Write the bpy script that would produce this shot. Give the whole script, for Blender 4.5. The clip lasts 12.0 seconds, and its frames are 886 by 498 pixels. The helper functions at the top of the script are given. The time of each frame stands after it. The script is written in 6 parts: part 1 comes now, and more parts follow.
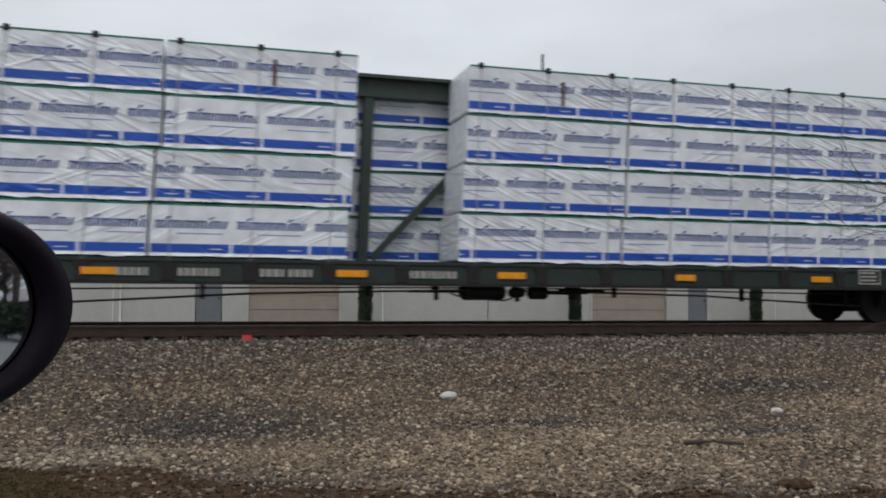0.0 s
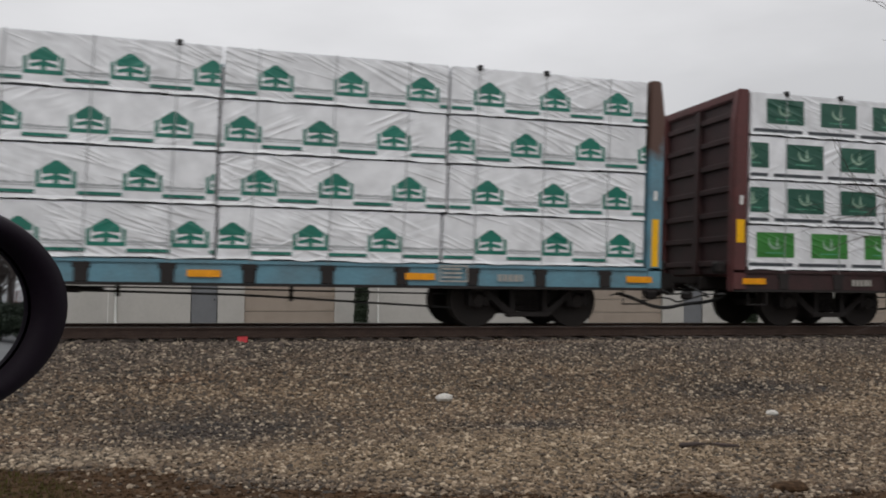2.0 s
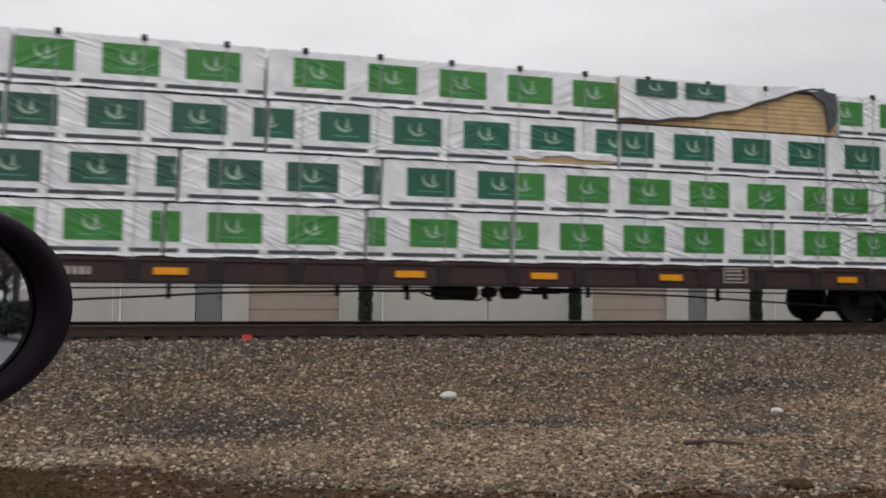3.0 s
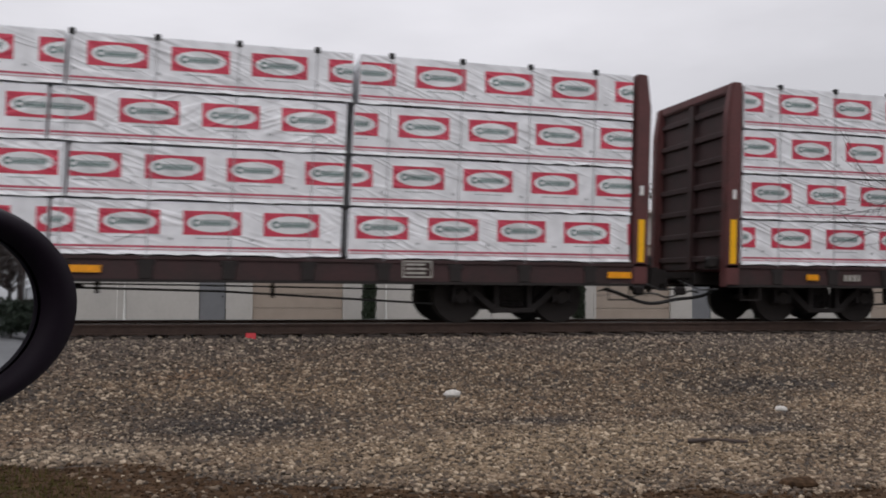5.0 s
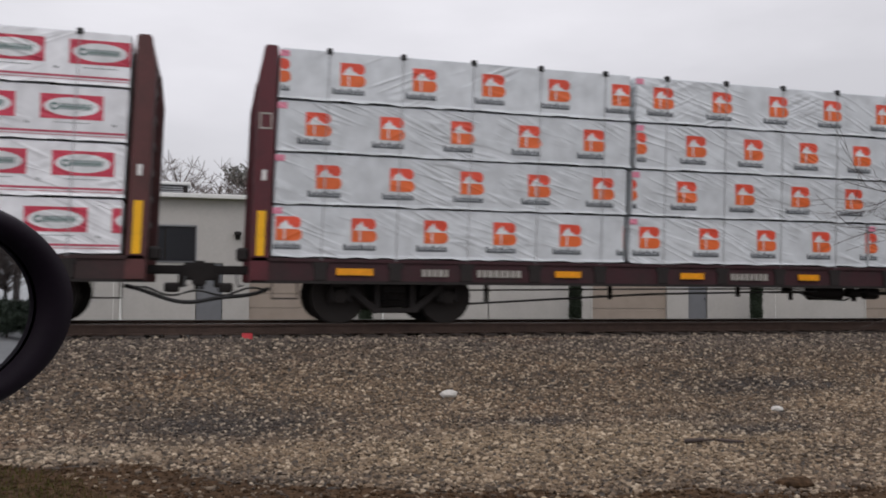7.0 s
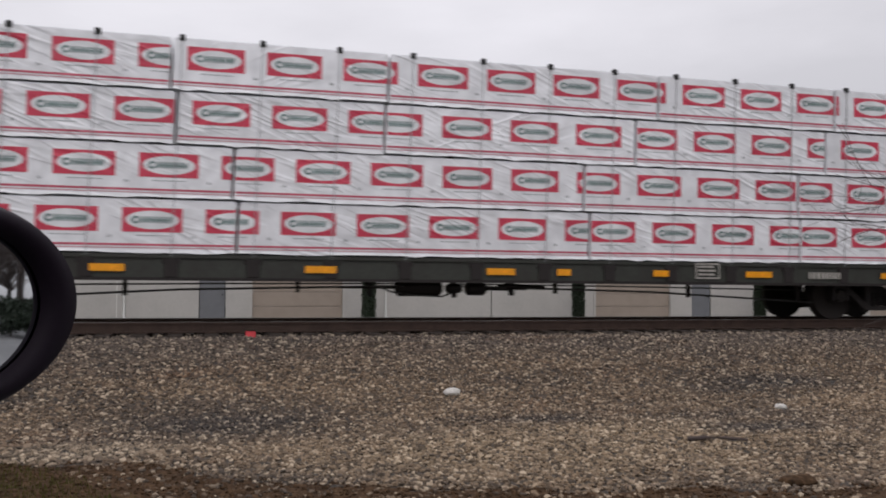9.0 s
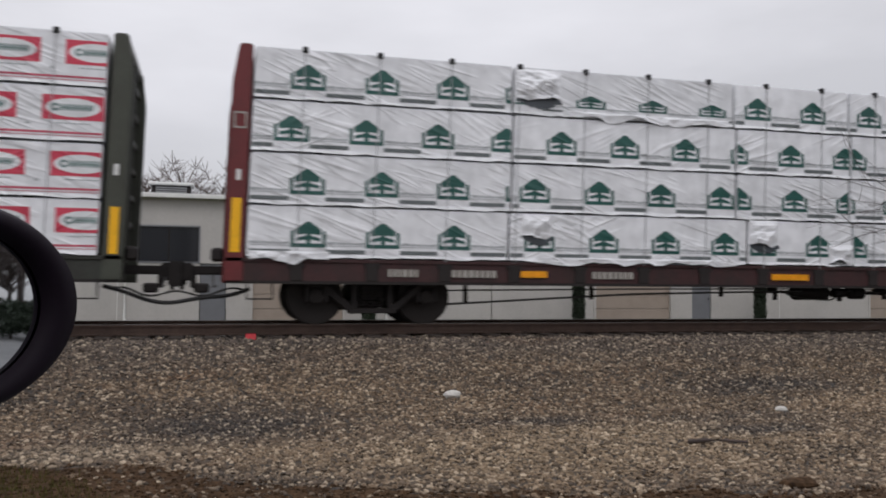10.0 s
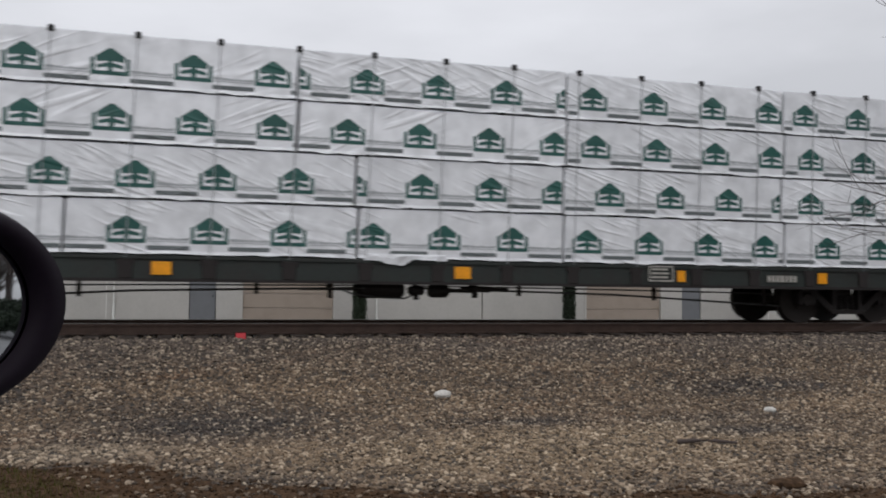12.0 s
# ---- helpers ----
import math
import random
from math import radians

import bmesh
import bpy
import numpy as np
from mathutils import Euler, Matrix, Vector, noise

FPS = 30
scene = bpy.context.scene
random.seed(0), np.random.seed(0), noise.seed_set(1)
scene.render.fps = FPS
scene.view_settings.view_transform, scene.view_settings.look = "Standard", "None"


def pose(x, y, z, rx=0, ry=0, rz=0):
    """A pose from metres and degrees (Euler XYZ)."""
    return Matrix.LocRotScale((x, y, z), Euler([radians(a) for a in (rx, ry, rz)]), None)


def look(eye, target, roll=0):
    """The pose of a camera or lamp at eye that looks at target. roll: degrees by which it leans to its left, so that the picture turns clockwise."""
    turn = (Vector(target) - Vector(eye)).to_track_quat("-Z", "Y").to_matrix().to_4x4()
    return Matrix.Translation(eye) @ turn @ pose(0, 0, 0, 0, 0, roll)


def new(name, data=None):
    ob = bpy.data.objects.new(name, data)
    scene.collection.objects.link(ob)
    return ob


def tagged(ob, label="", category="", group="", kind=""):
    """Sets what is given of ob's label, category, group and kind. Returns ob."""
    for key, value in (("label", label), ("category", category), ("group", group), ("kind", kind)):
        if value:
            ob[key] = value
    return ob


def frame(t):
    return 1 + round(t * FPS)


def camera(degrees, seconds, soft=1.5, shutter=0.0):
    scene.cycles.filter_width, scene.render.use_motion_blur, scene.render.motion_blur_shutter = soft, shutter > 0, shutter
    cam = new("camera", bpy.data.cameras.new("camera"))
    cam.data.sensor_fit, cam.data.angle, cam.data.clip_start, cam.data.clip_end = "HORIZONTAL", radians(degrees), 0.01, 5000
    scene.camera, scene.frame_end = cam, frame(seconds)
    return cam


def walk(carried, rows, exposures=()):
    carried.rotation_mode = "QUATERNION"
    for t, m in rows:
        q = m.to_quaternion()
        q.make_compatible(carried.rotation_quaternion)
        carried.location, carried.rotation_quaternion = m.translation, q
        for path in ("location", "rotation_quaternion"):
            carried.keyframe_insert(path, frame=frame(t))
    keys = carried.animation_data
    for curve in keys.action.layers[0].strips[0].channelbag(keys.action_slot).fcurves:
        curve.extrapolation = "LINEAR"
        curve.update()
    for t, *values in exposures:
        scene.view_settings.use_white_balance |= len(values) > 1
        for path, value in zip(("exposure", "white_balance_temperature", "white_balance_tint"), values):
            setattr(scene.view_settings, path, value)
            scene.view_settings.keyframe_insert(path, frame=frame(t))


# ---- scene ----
# ---------------------------------------------------------------- camera
# Hand-held in a parked car, 1.4 m over the ground; the rail top is z = 0, the track runs along x.
EYE = (0.0, 0.0, 0.66)
cam = camera(55.2, 12.0, 1.85, 0.13)
ROWS = [(0, -15.5, 2.53, -0.5), (0.5, -15.471, 2.441, -0.57), (1, -15.476, 2.34, -0.587), (1.5, -15.319, 2.75, -0.528),
        (2, -15.776, 2.667, -0.612), (2.5, -15.649, 2.699, -0.52), (3, -15.496, 2.523, -0.529), (3.5, -15.436, 2.391, -0.582),
        (5.5, -15.23, 2.417, -0.465), (6, -15.561, 2.421, -0.517), (6.5, -15.421, 2.382, -0.575), (7, -15.479, 2.419, -0.505),
        (7.5, -15.303, 2.358, -0.45), (9.5, -15.27, 2.279, -0.45), (10, -15.254, 2.441, -0.45), (10.5, -16.203, 2.448, -0.535),
        (11, -16.039, 2.407, -0.67), (11.5, -16, 2.311, -0.67), (12, -15.882, 2.441, -0.67)]
walk(cam, [(t, pose(*EYE, 90 + p, r, y)) for t, y, p, r in ROWS],
     [(0, -0.06, 6220, 7), (1, 0.03, 6500, 9), (2, -0.03, 6620, 9), (3.5, 0.12, 6640, 11), (5.5, 0.0, 6480, 13), (7.5, 0.08, 6500, 13), (9.5, 0.05, 6500, 14), (10.5, 0.0, 6380, 10), (12, 0.0, 6380, 10)])

# ---------------------------------------------------------------- light
scene.view_settings.exposure = 0.0
SUN_EL, SUN_AZ = 50.0, 195.0      # behind the camera, veiled
world = bpy.data.worlds.new("overcast_sky")
scene.world = world
world.use_nodes = True
wn, wl = world.node_tree.nodes, world.node_tree.links
wn.clear()
w_out, w_bg = wn.new("ShaderNodeOutputWorld"), wn.new("ShaderNodeBackground")
sky = wn.new("ShaderNodeTexSky")
sky.sky_type, sky.sun_disc = "NISHITA", False
sky.sun_elevation, sky.sun_rotation = radians(SUN_EL), radians(SUN_AZ)
w_co = wn.new("ShaderNodeTexCoord")
w_sep = wn.new("ShaderNodeSeparateXYZ")
wl.new(w_co.outputs["Generated"], w_sep.inputs[0])
# cloud deck: brighter to the zenith, as under an overcast
w_grad = wn.new("ShaderNodeMapRange")
w_grad.inputs["From Min"].default_value, w_grad.inputs["From Max"].default_value = 0.0, 1.0
w_grad.inputs["To Min"].default_value, w_grad.inputs["To Max"].default_value = 5.6, 13.8
wl.new(w_sep.outputs["Z"], w_grad.inputs["Value"])
w_map = wn.new("ShaderNodeMapping")
w_map.inputs["Scale"].default_value = (1.0, 1.0, 3.2)
w_noise = wn.new("ShaderNodeTexNoise")
w_noise.inputs["Scale"].default_value, w_noise.inputs["Detail"].default_value = 2.3, 6.0
w_noise.inputs["Roughness"].default_value = 0.5
wl.new(w_co.outputs["Generated"], w_map.inputs[0])
wl.new(w_map.outputs[0], w_noise.inputs["Vector"])
w_cl = wn.new("ShaderNodeMapRange")
w_cl.inputs["From Min"].default_value, w_cl.inputs["From Max"].default_value = 0.3, 0.7
w_cl.inputs["To Min"].default_value, w_cl.inputs["To Max"].default_value = 0.84, 1.1
wl.new(w_noise.outputs["Fac"], w_cl.inputs["Value"])
w_mul = wn.new("ShaderNodeMath")
w_mul.operation = "MULTIPLY"
wl.new(w_grad.outputs[0], w_mul.inputs[0])
wl.new(w_cl.outputs[0], w_mul.inputs[1])
w_tint = wn.new("ShaderNodeVectorMath")
w_tint.operation = "SCALE"
w_tint.inputs[0].default_value = (0.985, 0.985, 1.02)
wl.new(w_mul.outputs[0], w_tint.inputs["Scale"])
w_mix = wn.new("ShaderNodeMix")
w_mix.data_type = "RGBA"
w_mix.inputs["Factor"].default_value = 0.93
wl.new(sky.outputs[0], w_mix.inputs["A"])
wl.new(w_tint.outputs[0], w_mix.inputs["B"])
wl.new(w_mix.outputs["Result"], w_bg.inputs["Color"])
w_bg.inputs["Strength"].default_value = 0.1
wl.new(w_bg.outputs[0], w_out.inputs["Surface"])

sun_data = bpy.data.lights.new("sun", "SUN")
sun_data.energy, sun_data.angle, sun_data.color = 0.45, radians(25), (1.0, 0.97, 0.93)
sun = new("sun", sun_data)
_a, _e = radians(SUN_AZ), radians(SUN_EL)
sun.matrix_world = look((0, 0, 30), (-math.sin(_a) * math.cos(_e), -math.cos(_a) * math.cos(_e), 30 - math.sin(_e)))


# ---------------------------------------------------------------- materials
def surface(name, color, rough=0.6, metal=0.0, grain=40.0, grain_amt=0.12, stain=2.0, stain_amt=0.2, bump=0.15, bump_dist=0.004,
            stain_color=None, rand=0.0, spec=0.4, coords="Object"):
    """Base colour with fine grain, large stains and a little relief."""
    m = bpy.data.materials.new(name)
    m.use_nodes = True
    n, l = m.node_tree.nodes, m.node_tree.links
    b = n["Principled BSDF"]
    b.inputs["Roughness"].default_value, b.inputs["Metallic"].default_value = rough, metal
    b.inputs["Specular IOR Level"].default_value = spec
    tc = n.new("ShaderNodeTexCoord")
    src = tc.outputs["Object"]
    if coords == "World":
        src = n.new("ShaderNodeNewGeometry").outputs["Position"]
    g = n.new("ShaderNodeTexNoise")
    g.inputs["Scale"].default_value, g.inputs["Detail"].default_value = grain, 5
    s = n.new("ShaderNodeTexNoise")
    s.inputs["Scale"].default_value, s.inputs["Detail"].default_value = stain, 6
    s.inputs["Roughness"].default_value = 0.65
    for t in (g, s):
        l.new(src, t.inputs["Vector"])
    dark = stain_color or tuple(c * 0.45 for c in color)
    ramp = n.new("ShaderNodeMapRange")
    ramp.inputs["From Min"].default_value, ramp.inputs["From Max"].default_value = 0.42, 0.72
    ramp.inputs["To Max"].default_value = stain_amt * 2
    l.new(s.outputs["Fac"], ramp.inputs["Value"])
    mx = n.new("ShaderNodeMix")
    mx.data_type = "RGBA"
    mx.inputs["A"].default_value, mx.inputs["B"].default_value = (*color, 1), (*dark, 1)
    l.new(ramp.outputs[0], mx.inputs["Factor"])
    gr = n.new("ShaderNodeMapRange")
    gr.inputs["From Min"].default_value, gr.inputs["From Max"].default_value = 0.3, 0.7
    gr.inputs["To Min"].default_value, gr.inputs["To Max"].default_value = 1 - grain_amt, 1 + grain_amt
    l.new(g.outputs["Fac"], gr.inputs["Value"])
    mul = n.new("ShaderNodeVectorMath")
    mul.operation = "SCALE"
    l.new(mx.outputs["Result"], mul.inputs[0])
    if rand:
        oi = n.new("ShaderNodeObjectInfo")
        rr = n.new("ShaderNodeMapRange")
        rr.inputs["To Min"].default_value, rr.inputs["To Max"].default_value = 1 - rand, 1 + rand
        l.new(oi.outputs["Random"], rr.inputs["Value"])
        mm = n.new("ShaderNodeMath")
        mm.operation = "MULTIPLY"
        l.new(gr.outputs[0], mm.inputs[0])
        l.new(rr.outputs[0], mm.inputs[1])
        l.new(mm.outputs[0], mul.inputs["Scale"])
    else:
        l.new(gr.outputs[0], mul.inputs["Scale"])
    l.new(mul.outputs[0], b.inputs["Base Color"])
    bp = n.new("ShaderNodeBump")
    bp.inputs["Strength"].default_value, bp.inputs["Distance"].default_value = bump, bump_dist
    l.new(g.outputs["Fac"], bp.inputs["Height"])
    l.new(bp.outputs[0], b.inputs["Normal"])
    return m


def film_wrap(name, color, rough=0.38, strength=0.42):
    """Thin woven plastic lumber wrap: glossy, with diagonal pull folds and soft creases that differ from bundle to bundle."""
    m = bpy.data.materials.new(name)
    m.use_nodes = True
    n, l = m.node_tree.nodes, m.node_tree.links
    b = n["Principled BSDF"]
    b.inputs["Roughness"].default_value = rough
    b.inputs["Specular IOR Level"].default_value = 0.5
    tc, oi = n.new("ShaderNodeTexCoord"), n.new("ShaderNodeObjectInfo")
    off = n.new("ShaderNodeVectorMath")
    off.operation = "SCALE"
    off.inputs[0].default_value = (37.0, 11.0, 23.0)
    l.new(oi.outputs["Random"], off.inputs["Scale"])
    add = n.new("ShaderNodeVectorMath")
    l.new(tc.outputs["Object"], add.inputs[0])
    l.new(off.outputs[0], add.inputs[1])
    folds = []
    for turn, sc, stretch in ((-24, 0.5, 9.0), (-15, 0.36, 10.0), (24, 0.42, 9.0)):
        mp = n.new("ShaderNodeMapping")
        mp.inputs["Rotation"].default_value = (0, radians(turn), 0)
        l.new(add.outputs[0], mp.inputs[0])
        st = n.new("ShaderNodeMapping")
        st.inputs["Scale"].default_value = (1.0, 1.0, stretch)
        l.new(mp.outputs[0], st.inputs[0])
        mp = st
        t = n.new("ShaderNodeTexNoise")
        t.inputs["Scale"].default_value, t.inputs["Detail"].default_value = sc, 1.5
        t.inputs["Roughness"].default_value, t.inputs["Distortion"].default_value = 0.5, 0.6
        l.new(mp.outputs[0], t.inputs["Vector"])
        # folds gather in places and leave the rest smooth
        where = n.new("ShaderNodeTexNoise")
        where.inputs["Scale"].default_value, where.inputs["Detail"].default_value = 1.0 + sc * 0.3, 1
        l.new(add.outputs[0], where.inputs["Vector"])
        w = n.new("ShaderNodeMapRange")
        w.inputs["From Min"].default_value, w.inputs["From Max"].default_value = 0.45, 0.64
        l.new(where.outputs["Fac"], w.inputs["Value"])
        # each fold is a narrow crest between two smooth flanks
        mid = n.new("ShaderNodeMath")
        mid.operation = "SUBTRACT"
        mid.inputs[1].default_value = 0.5
        l.new(t.outputs["Fac"], mid.inputs[0])
        flank = n.new("ShaderNodeMath")
        flank.operation = "ABSOLUTE"
        l.new(mid.outputs[0], flank.inputs[0])
        crest = n.new("ShaderNodeMapRange")
        crest.interpolation_type = "SMOOTHSTEP"
        crest.inputs["From Min"].default_value, crest.inputs["From Max"].default_value = 0.0, 0.09
        crest.inputs["To Min"].default_value, crest.inputs["To Max"].default_value = 0.55, 0.0
        l.new(flank.outputs[0], crest.inputs["Value"])
        k = n.new("ShaderNodeMath")
        k.operation = "MULTIPLY"
        l.new(crest.outputs[0], k.inputs[0])
        l.new(w.outputs[0], k.inputs[1])
        way = n.new("ShaderNodeMath")
        way.operation = "GREATER_THAN" if turn > 0 else "LESS_THAN"
        way.inputs[1].default_value = 0.7 if turn > 0 else 0.85
        l.new(oi.outputs["Random"], way.inputs[0])
        k2 = n.new("ShaderNodeMath")
        k2.operation = "MULTIPLY"
        l.new(k.outputs[0], k2.inputs[0])
        l.new(way.outputs[0], k2.inputs[1])
        folds.append(k2.outputs[0])
    a1 = n.new("ShaderNodeMath")
    l.new(folds[0], a1.inputs[0]); l.new(folds[1], a1.inputs[1])
    a2 = n.new("ShaderNodeMath")
    l.new(a1.outputs[0], a2.inputs[0]); l.new(folds[2], a2.inputs[1])
    bp = n.new("ShaderNodeBump")
    bp.inputs["Strength"].default_value, bp.inputs["Distance"].default_value = strength, 0.06
    l.new(a2.outputs[0], bp.inputs["Height"])
    l.new(bp.outputs[0], b.inputs["Normal"])
    # grime and bundle-to-bundle tone
    dirt = n.new("ShaderNodeTexNoise")
    dirt.inputs["Scale"].default_value, dirt.inputs["Detail"].default_value = 3.5, 7
    l.new(add.outputs[0], dirt.inputs["Vector"])
    r1 = n.new("ShaderNodeMapRange")
    r1.inputs["From Min"].default_value, r1.inputs["From Max"].default_value = 0.35, 0.75
    r1.inputs["To Min"].default_value, r1.inputs["To Max"].default_value = 1.04, 0.8
    l.new(dirt.outputs["Fac"], r1.inputs["Value"])
    r2 = n.new("ShaderNodeMapRange")
    r2.inputs["To Min"].default_value, r2.inputs["To Max"].default_value = 0.93, 1.05
    l.new(oi.outputs["Random"], r2.inputs["Value"])
    mm = n.new("ShaderNodeMath")
    mm.operation = "MULTIPLY"
    l.new(r1.outputs[0], mm.inputs[0]); l.new(r2.outputs[0], mm.inputs[1])
    mul = n.new("ShaderNodeVectorMath")
    mul.operation = "SCALE"
    mul.inputs[0].default_value = color
    l.new(mm.outputs[0], mul.inputs["Scale"])
    l.new(mul.outputs[0], b.inputs["Base Color"])
    return m


WRAP = film_wrap("white_wrap", (0.80, 0.81, 0.83))
WRAP_GREY = film_wrap("grey_white_wrap", (0.62, 0.65, 0.67))
WRAP_END = film_wrap("wrap_end", (0.66, 0.68, 0.70), 0.5, 0.8)
INK = {}
for _n, _c in dict(navy=(0.032, 0.060, 0.235), blue=(0.012, 0.075, 0.43), leaf=(0.005, 0.165, 0.115), pine=(0.013, 0.085, 0.070),
                   emerald=(0.010, 0.115, 0.065), spruce=(0.020, 0.092, 0.062), grass_green=(0.042, 0.215, 0.038), red=(0.56, 0.04, 0.08), orange=(0.75, 0.14, 0.03),
                   grey=(0.33, 0.35, 0.36), dark=(0.06, 0.07, 0.08), white=(0.72, 0.73, 0.74), mint=(0.10, 0.33, 0.22),
                   pink=(0.50, 0.085, 0.13), moss=(0.05, 0.16, 0.10), slate=(0.13, 0.15, 0.15), hotpink=(0.75, 0.25, 0.35), celadon=(0.30, 0.44, 0.33), teal_grey=(0.14, 0.21, 0.20), vermilion=(0.72, 0.075, 0.035)).items():
    INK[_n] = film_wrap("print_" + _n, _c, 0.42, 0.32)
LUMBER = surface("sawn_lumber", (0.60, 0.42, 0.22), 0.75, grain=60, stain=5, stain_amt=0.25, coords="Object")
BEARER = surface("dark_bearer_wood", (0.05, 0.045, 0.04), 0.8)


def half_rusted(name, paint, z0):
    """Painted post whose paint has given way to rust above about z0."""
    m = surface(name, paint, 0.6, grain=25, stain=1.5, stain_amt=0.25, stain_color=(0.09, 0.05, 0.035))
    n, l = m.node_tree.nodes, m.node_tree.links
    b = n["Principled BSDF"]
    was = b.inputs["Base Color"].links[0].from_socket
    tc, sep, ns = n.new("ShaderNodeTexCoord"), n.new("ShaderNodeSeparateXYZ"), n.new("ShaderNodeTexNoise")
    ns.inputs["Scale"].default_value, ns.inputs["Detail"].default_value = 2.2, 6
    l.new(tc.outputs["Object"], sep.inputs[0])
    l.new(tc.outputs["Object"], ns.inputs["Vector"])
    ad = n.new("ShaderNodeMath")
    ad.operation = "MULTIPLY_ADD"
    ad.inputs[1].default_value = 1.6
    l.new(ns.outputs["Fac"], ad.inputs[0])
    l.new(sep.outputs["Z"], ad.inputs[2])
    r = n.new("ShaderNodeMapRange")
    r.inputs["From Min"].default_value, r.inputs["From Max"].default_value = z0 + 0.6, z0 + 1.0
    l.new(ad.outputs[0], r.inputs["Value"])
    x = n.new("ShaderNodeMix")
    x.data_type = "RGBA"
    x.inputs["B"].default_value = (0.10, 0.055, 0.042, 1)
    l.new(r.outputs[0], x.inputs["Factor"])
    l.new(was, x.inputs["A"])
    l.new(x.outputs["Result"], b.inputs["Base Color"])
    return m


BLUE_RUST = half_rusted("sky_blue_paint_rusted_above", (0.125, 0.27, 0.34), 3.1)

PAINT = {
    "dark_green": surface("dark_green_car_paint", (0.030, 0.052, 0.042), 0.55, grain=25, stain=1.6, stain_amt=0.3, stain_color=(0.05, 0.035, 0.025)),
    "blue": surface("sky_blue_car_paint", (0.125, 0.27, 0.34), 0.5, grain=25, stain=1.3, stain_amt=0.22, stain_color=(0.10, 0.07, 0.05)),
    "brown": surface("brown_car_paint", (0.105, 0.035, 0.034), 0.6, grain=25, stain=1.6, stain_amt=0.3, stain_color=(0.03, 0.022, 0.018)),
    "maroon": surface("maroon_car_paint", (0.12, 0.022, 0.022), 0.55, grain=25, stain=1.6, stain_amt=0.3, stain_color=(0.035, 0.02, 0.018)),
    "wine": surface("wine_red_car_paint", (0.10, 0.018, 0.024), 0.55, grain=25, stain=1.6, stain_amt=0.3, stain_color=(0.03, 0.016, 0.018)),
    "grey_green": surface("grey_green_car_paint", (0.055, 0.06, 0.045), 0.55, grain=25, stain=1.6, stain_amt=0.3, stain_color=(0.03, 0.025, 0.02)),
    "red": surface("weathered_red_car_paint", (0.14, 0.023, 0.024), 0.55, grain=25, stain=1.6, stain_amt=0.3, stain_color=(0.06, 0.02, 0.018)),
    "black_green": surface("black_green_car_paint", (0.028, 0.038, 0.032), 0.55, grain=25, stain=1.6, stain_amt=0.3, stain_color=(0.02, 0.018, 0.015)),
}
# grimy copies of the car paints, darkened for shaded sills and end panels
SILL_PAINT = {}
for _k, _c in dict(dark_green=(0.022, 0.034, 0.029), brown=(0.045, 0.020, 0.020), maroon=(0.05, 0.016, 0.017), wine=(0.045, 0.013, 0.017),
                   grey_green=(0.034, 0.037, 0.030), red=(0.050, 0.019, 0.019), black_green=(0.020, 0.026, 0.023)).items():
    SILL_PAINT[_k] = surface("grimy_shaded_sill_" + _k, _c, 0.65, grain=20, stain=2.2, stain_amt=0.35, stain_color=(0.022, 0.018, 0.016))
SILL_PAINT["blue"] = PAINT["blue"]
GRIME = surface("underframe_grime", (0.020, 0.016, 0.015), 0.8, stain_amt=0.3)
STEEL_DARK = surface("dirty_cast_steel", (0.020, 0.016, 0.015), 0.65, 0.2, stain_amt=0.3)
WHEEL = surface("worn_wheel_steel", (0.024, 0.019, 0.017), 0.65, 0.2)
TREAD = surface("polished_wheel_tread", (0.25, 0.24, 0.23), 0.35, 0.9)
RUBBER = surface("black_rubber", (0.015, 0.015, 0.015), 0.6, grain_amt=0.05)
YELLOW = surface("yellow_reflective_sheet", (0.90, 0.47, 0.006), 0.4, stain_amt=0.1, stain=6)
AMBER = surface("amber_reflective_sheet", (0.86, 0.34, 0.006), 0.45, stain_amt=0.25, stain=6)
STENCIL = surface("faded_white_stencil", (0.42, 0.40, 0.36), 0.6, stain_amt=0.35, stain=9)
RUST = surface("rust_brown_strap", (0.13, 0.062, 0.045), 0.8, stain=14, stain_amt=0.3)
CABLE = surface("steel_cable", (0.10, 0.10, 0.10), 0.5, 0.6)
STRAP = surface("grey_tie_strap", (0.36, 0.37, 0.38), 0.5)
RAIL = surface("rusty_rail", (0.075, 0.047, 0.036), 0.7, 0.2, grain=30, stain=3, stain_amt=0.3)
RAIL_TOP = surface("bright_railhead", (0.30, 0.28, 0.26), 0.3, 0.9)
TIE = surface("creosoted_tie", (0.040, 0.030, 0.024), 0.85, grain=30, bump=0.4)
WALL = surface("cream_metal_siding", (0.47, 0.45, 0.43), 0.6, grain=8, grain_amt=0.03, stain=0.7, stain_amt=0.1)
WALL_WHITE = surface("white_trim_paint", (0.72, 0.72, 0.70), 0.5, stain_amt=0.08)
TAN = surface("tan_overhead_door", (0.34, 0.28, 0.235), 0.6, stain_amt=0.1, grain_amt=0.04)
DOOR_GREY = surface("grey_door_paint", (0.17, 0.175, 0.19), 0.5, stain_amt=0.1, grain_amt=0.05)
WINDOW_DARK = surface("dark_window_pane", (0.015, 0.016, 0.02), 0.12, grain_amt=0.02, stain_amt=0.05, bump=0.02)
PLY = surface("tan_board_pane", (0.42, 0.27, 0.12), 0.6, stain_amt=0.15, grain=20)
MUNTIN = surface("brown_muntin", (0.13, 0.08, 0.05), 0.6)
ROOF = surface("grey_roof_metal", (0.35, 0.36, 0.37), 0.5)
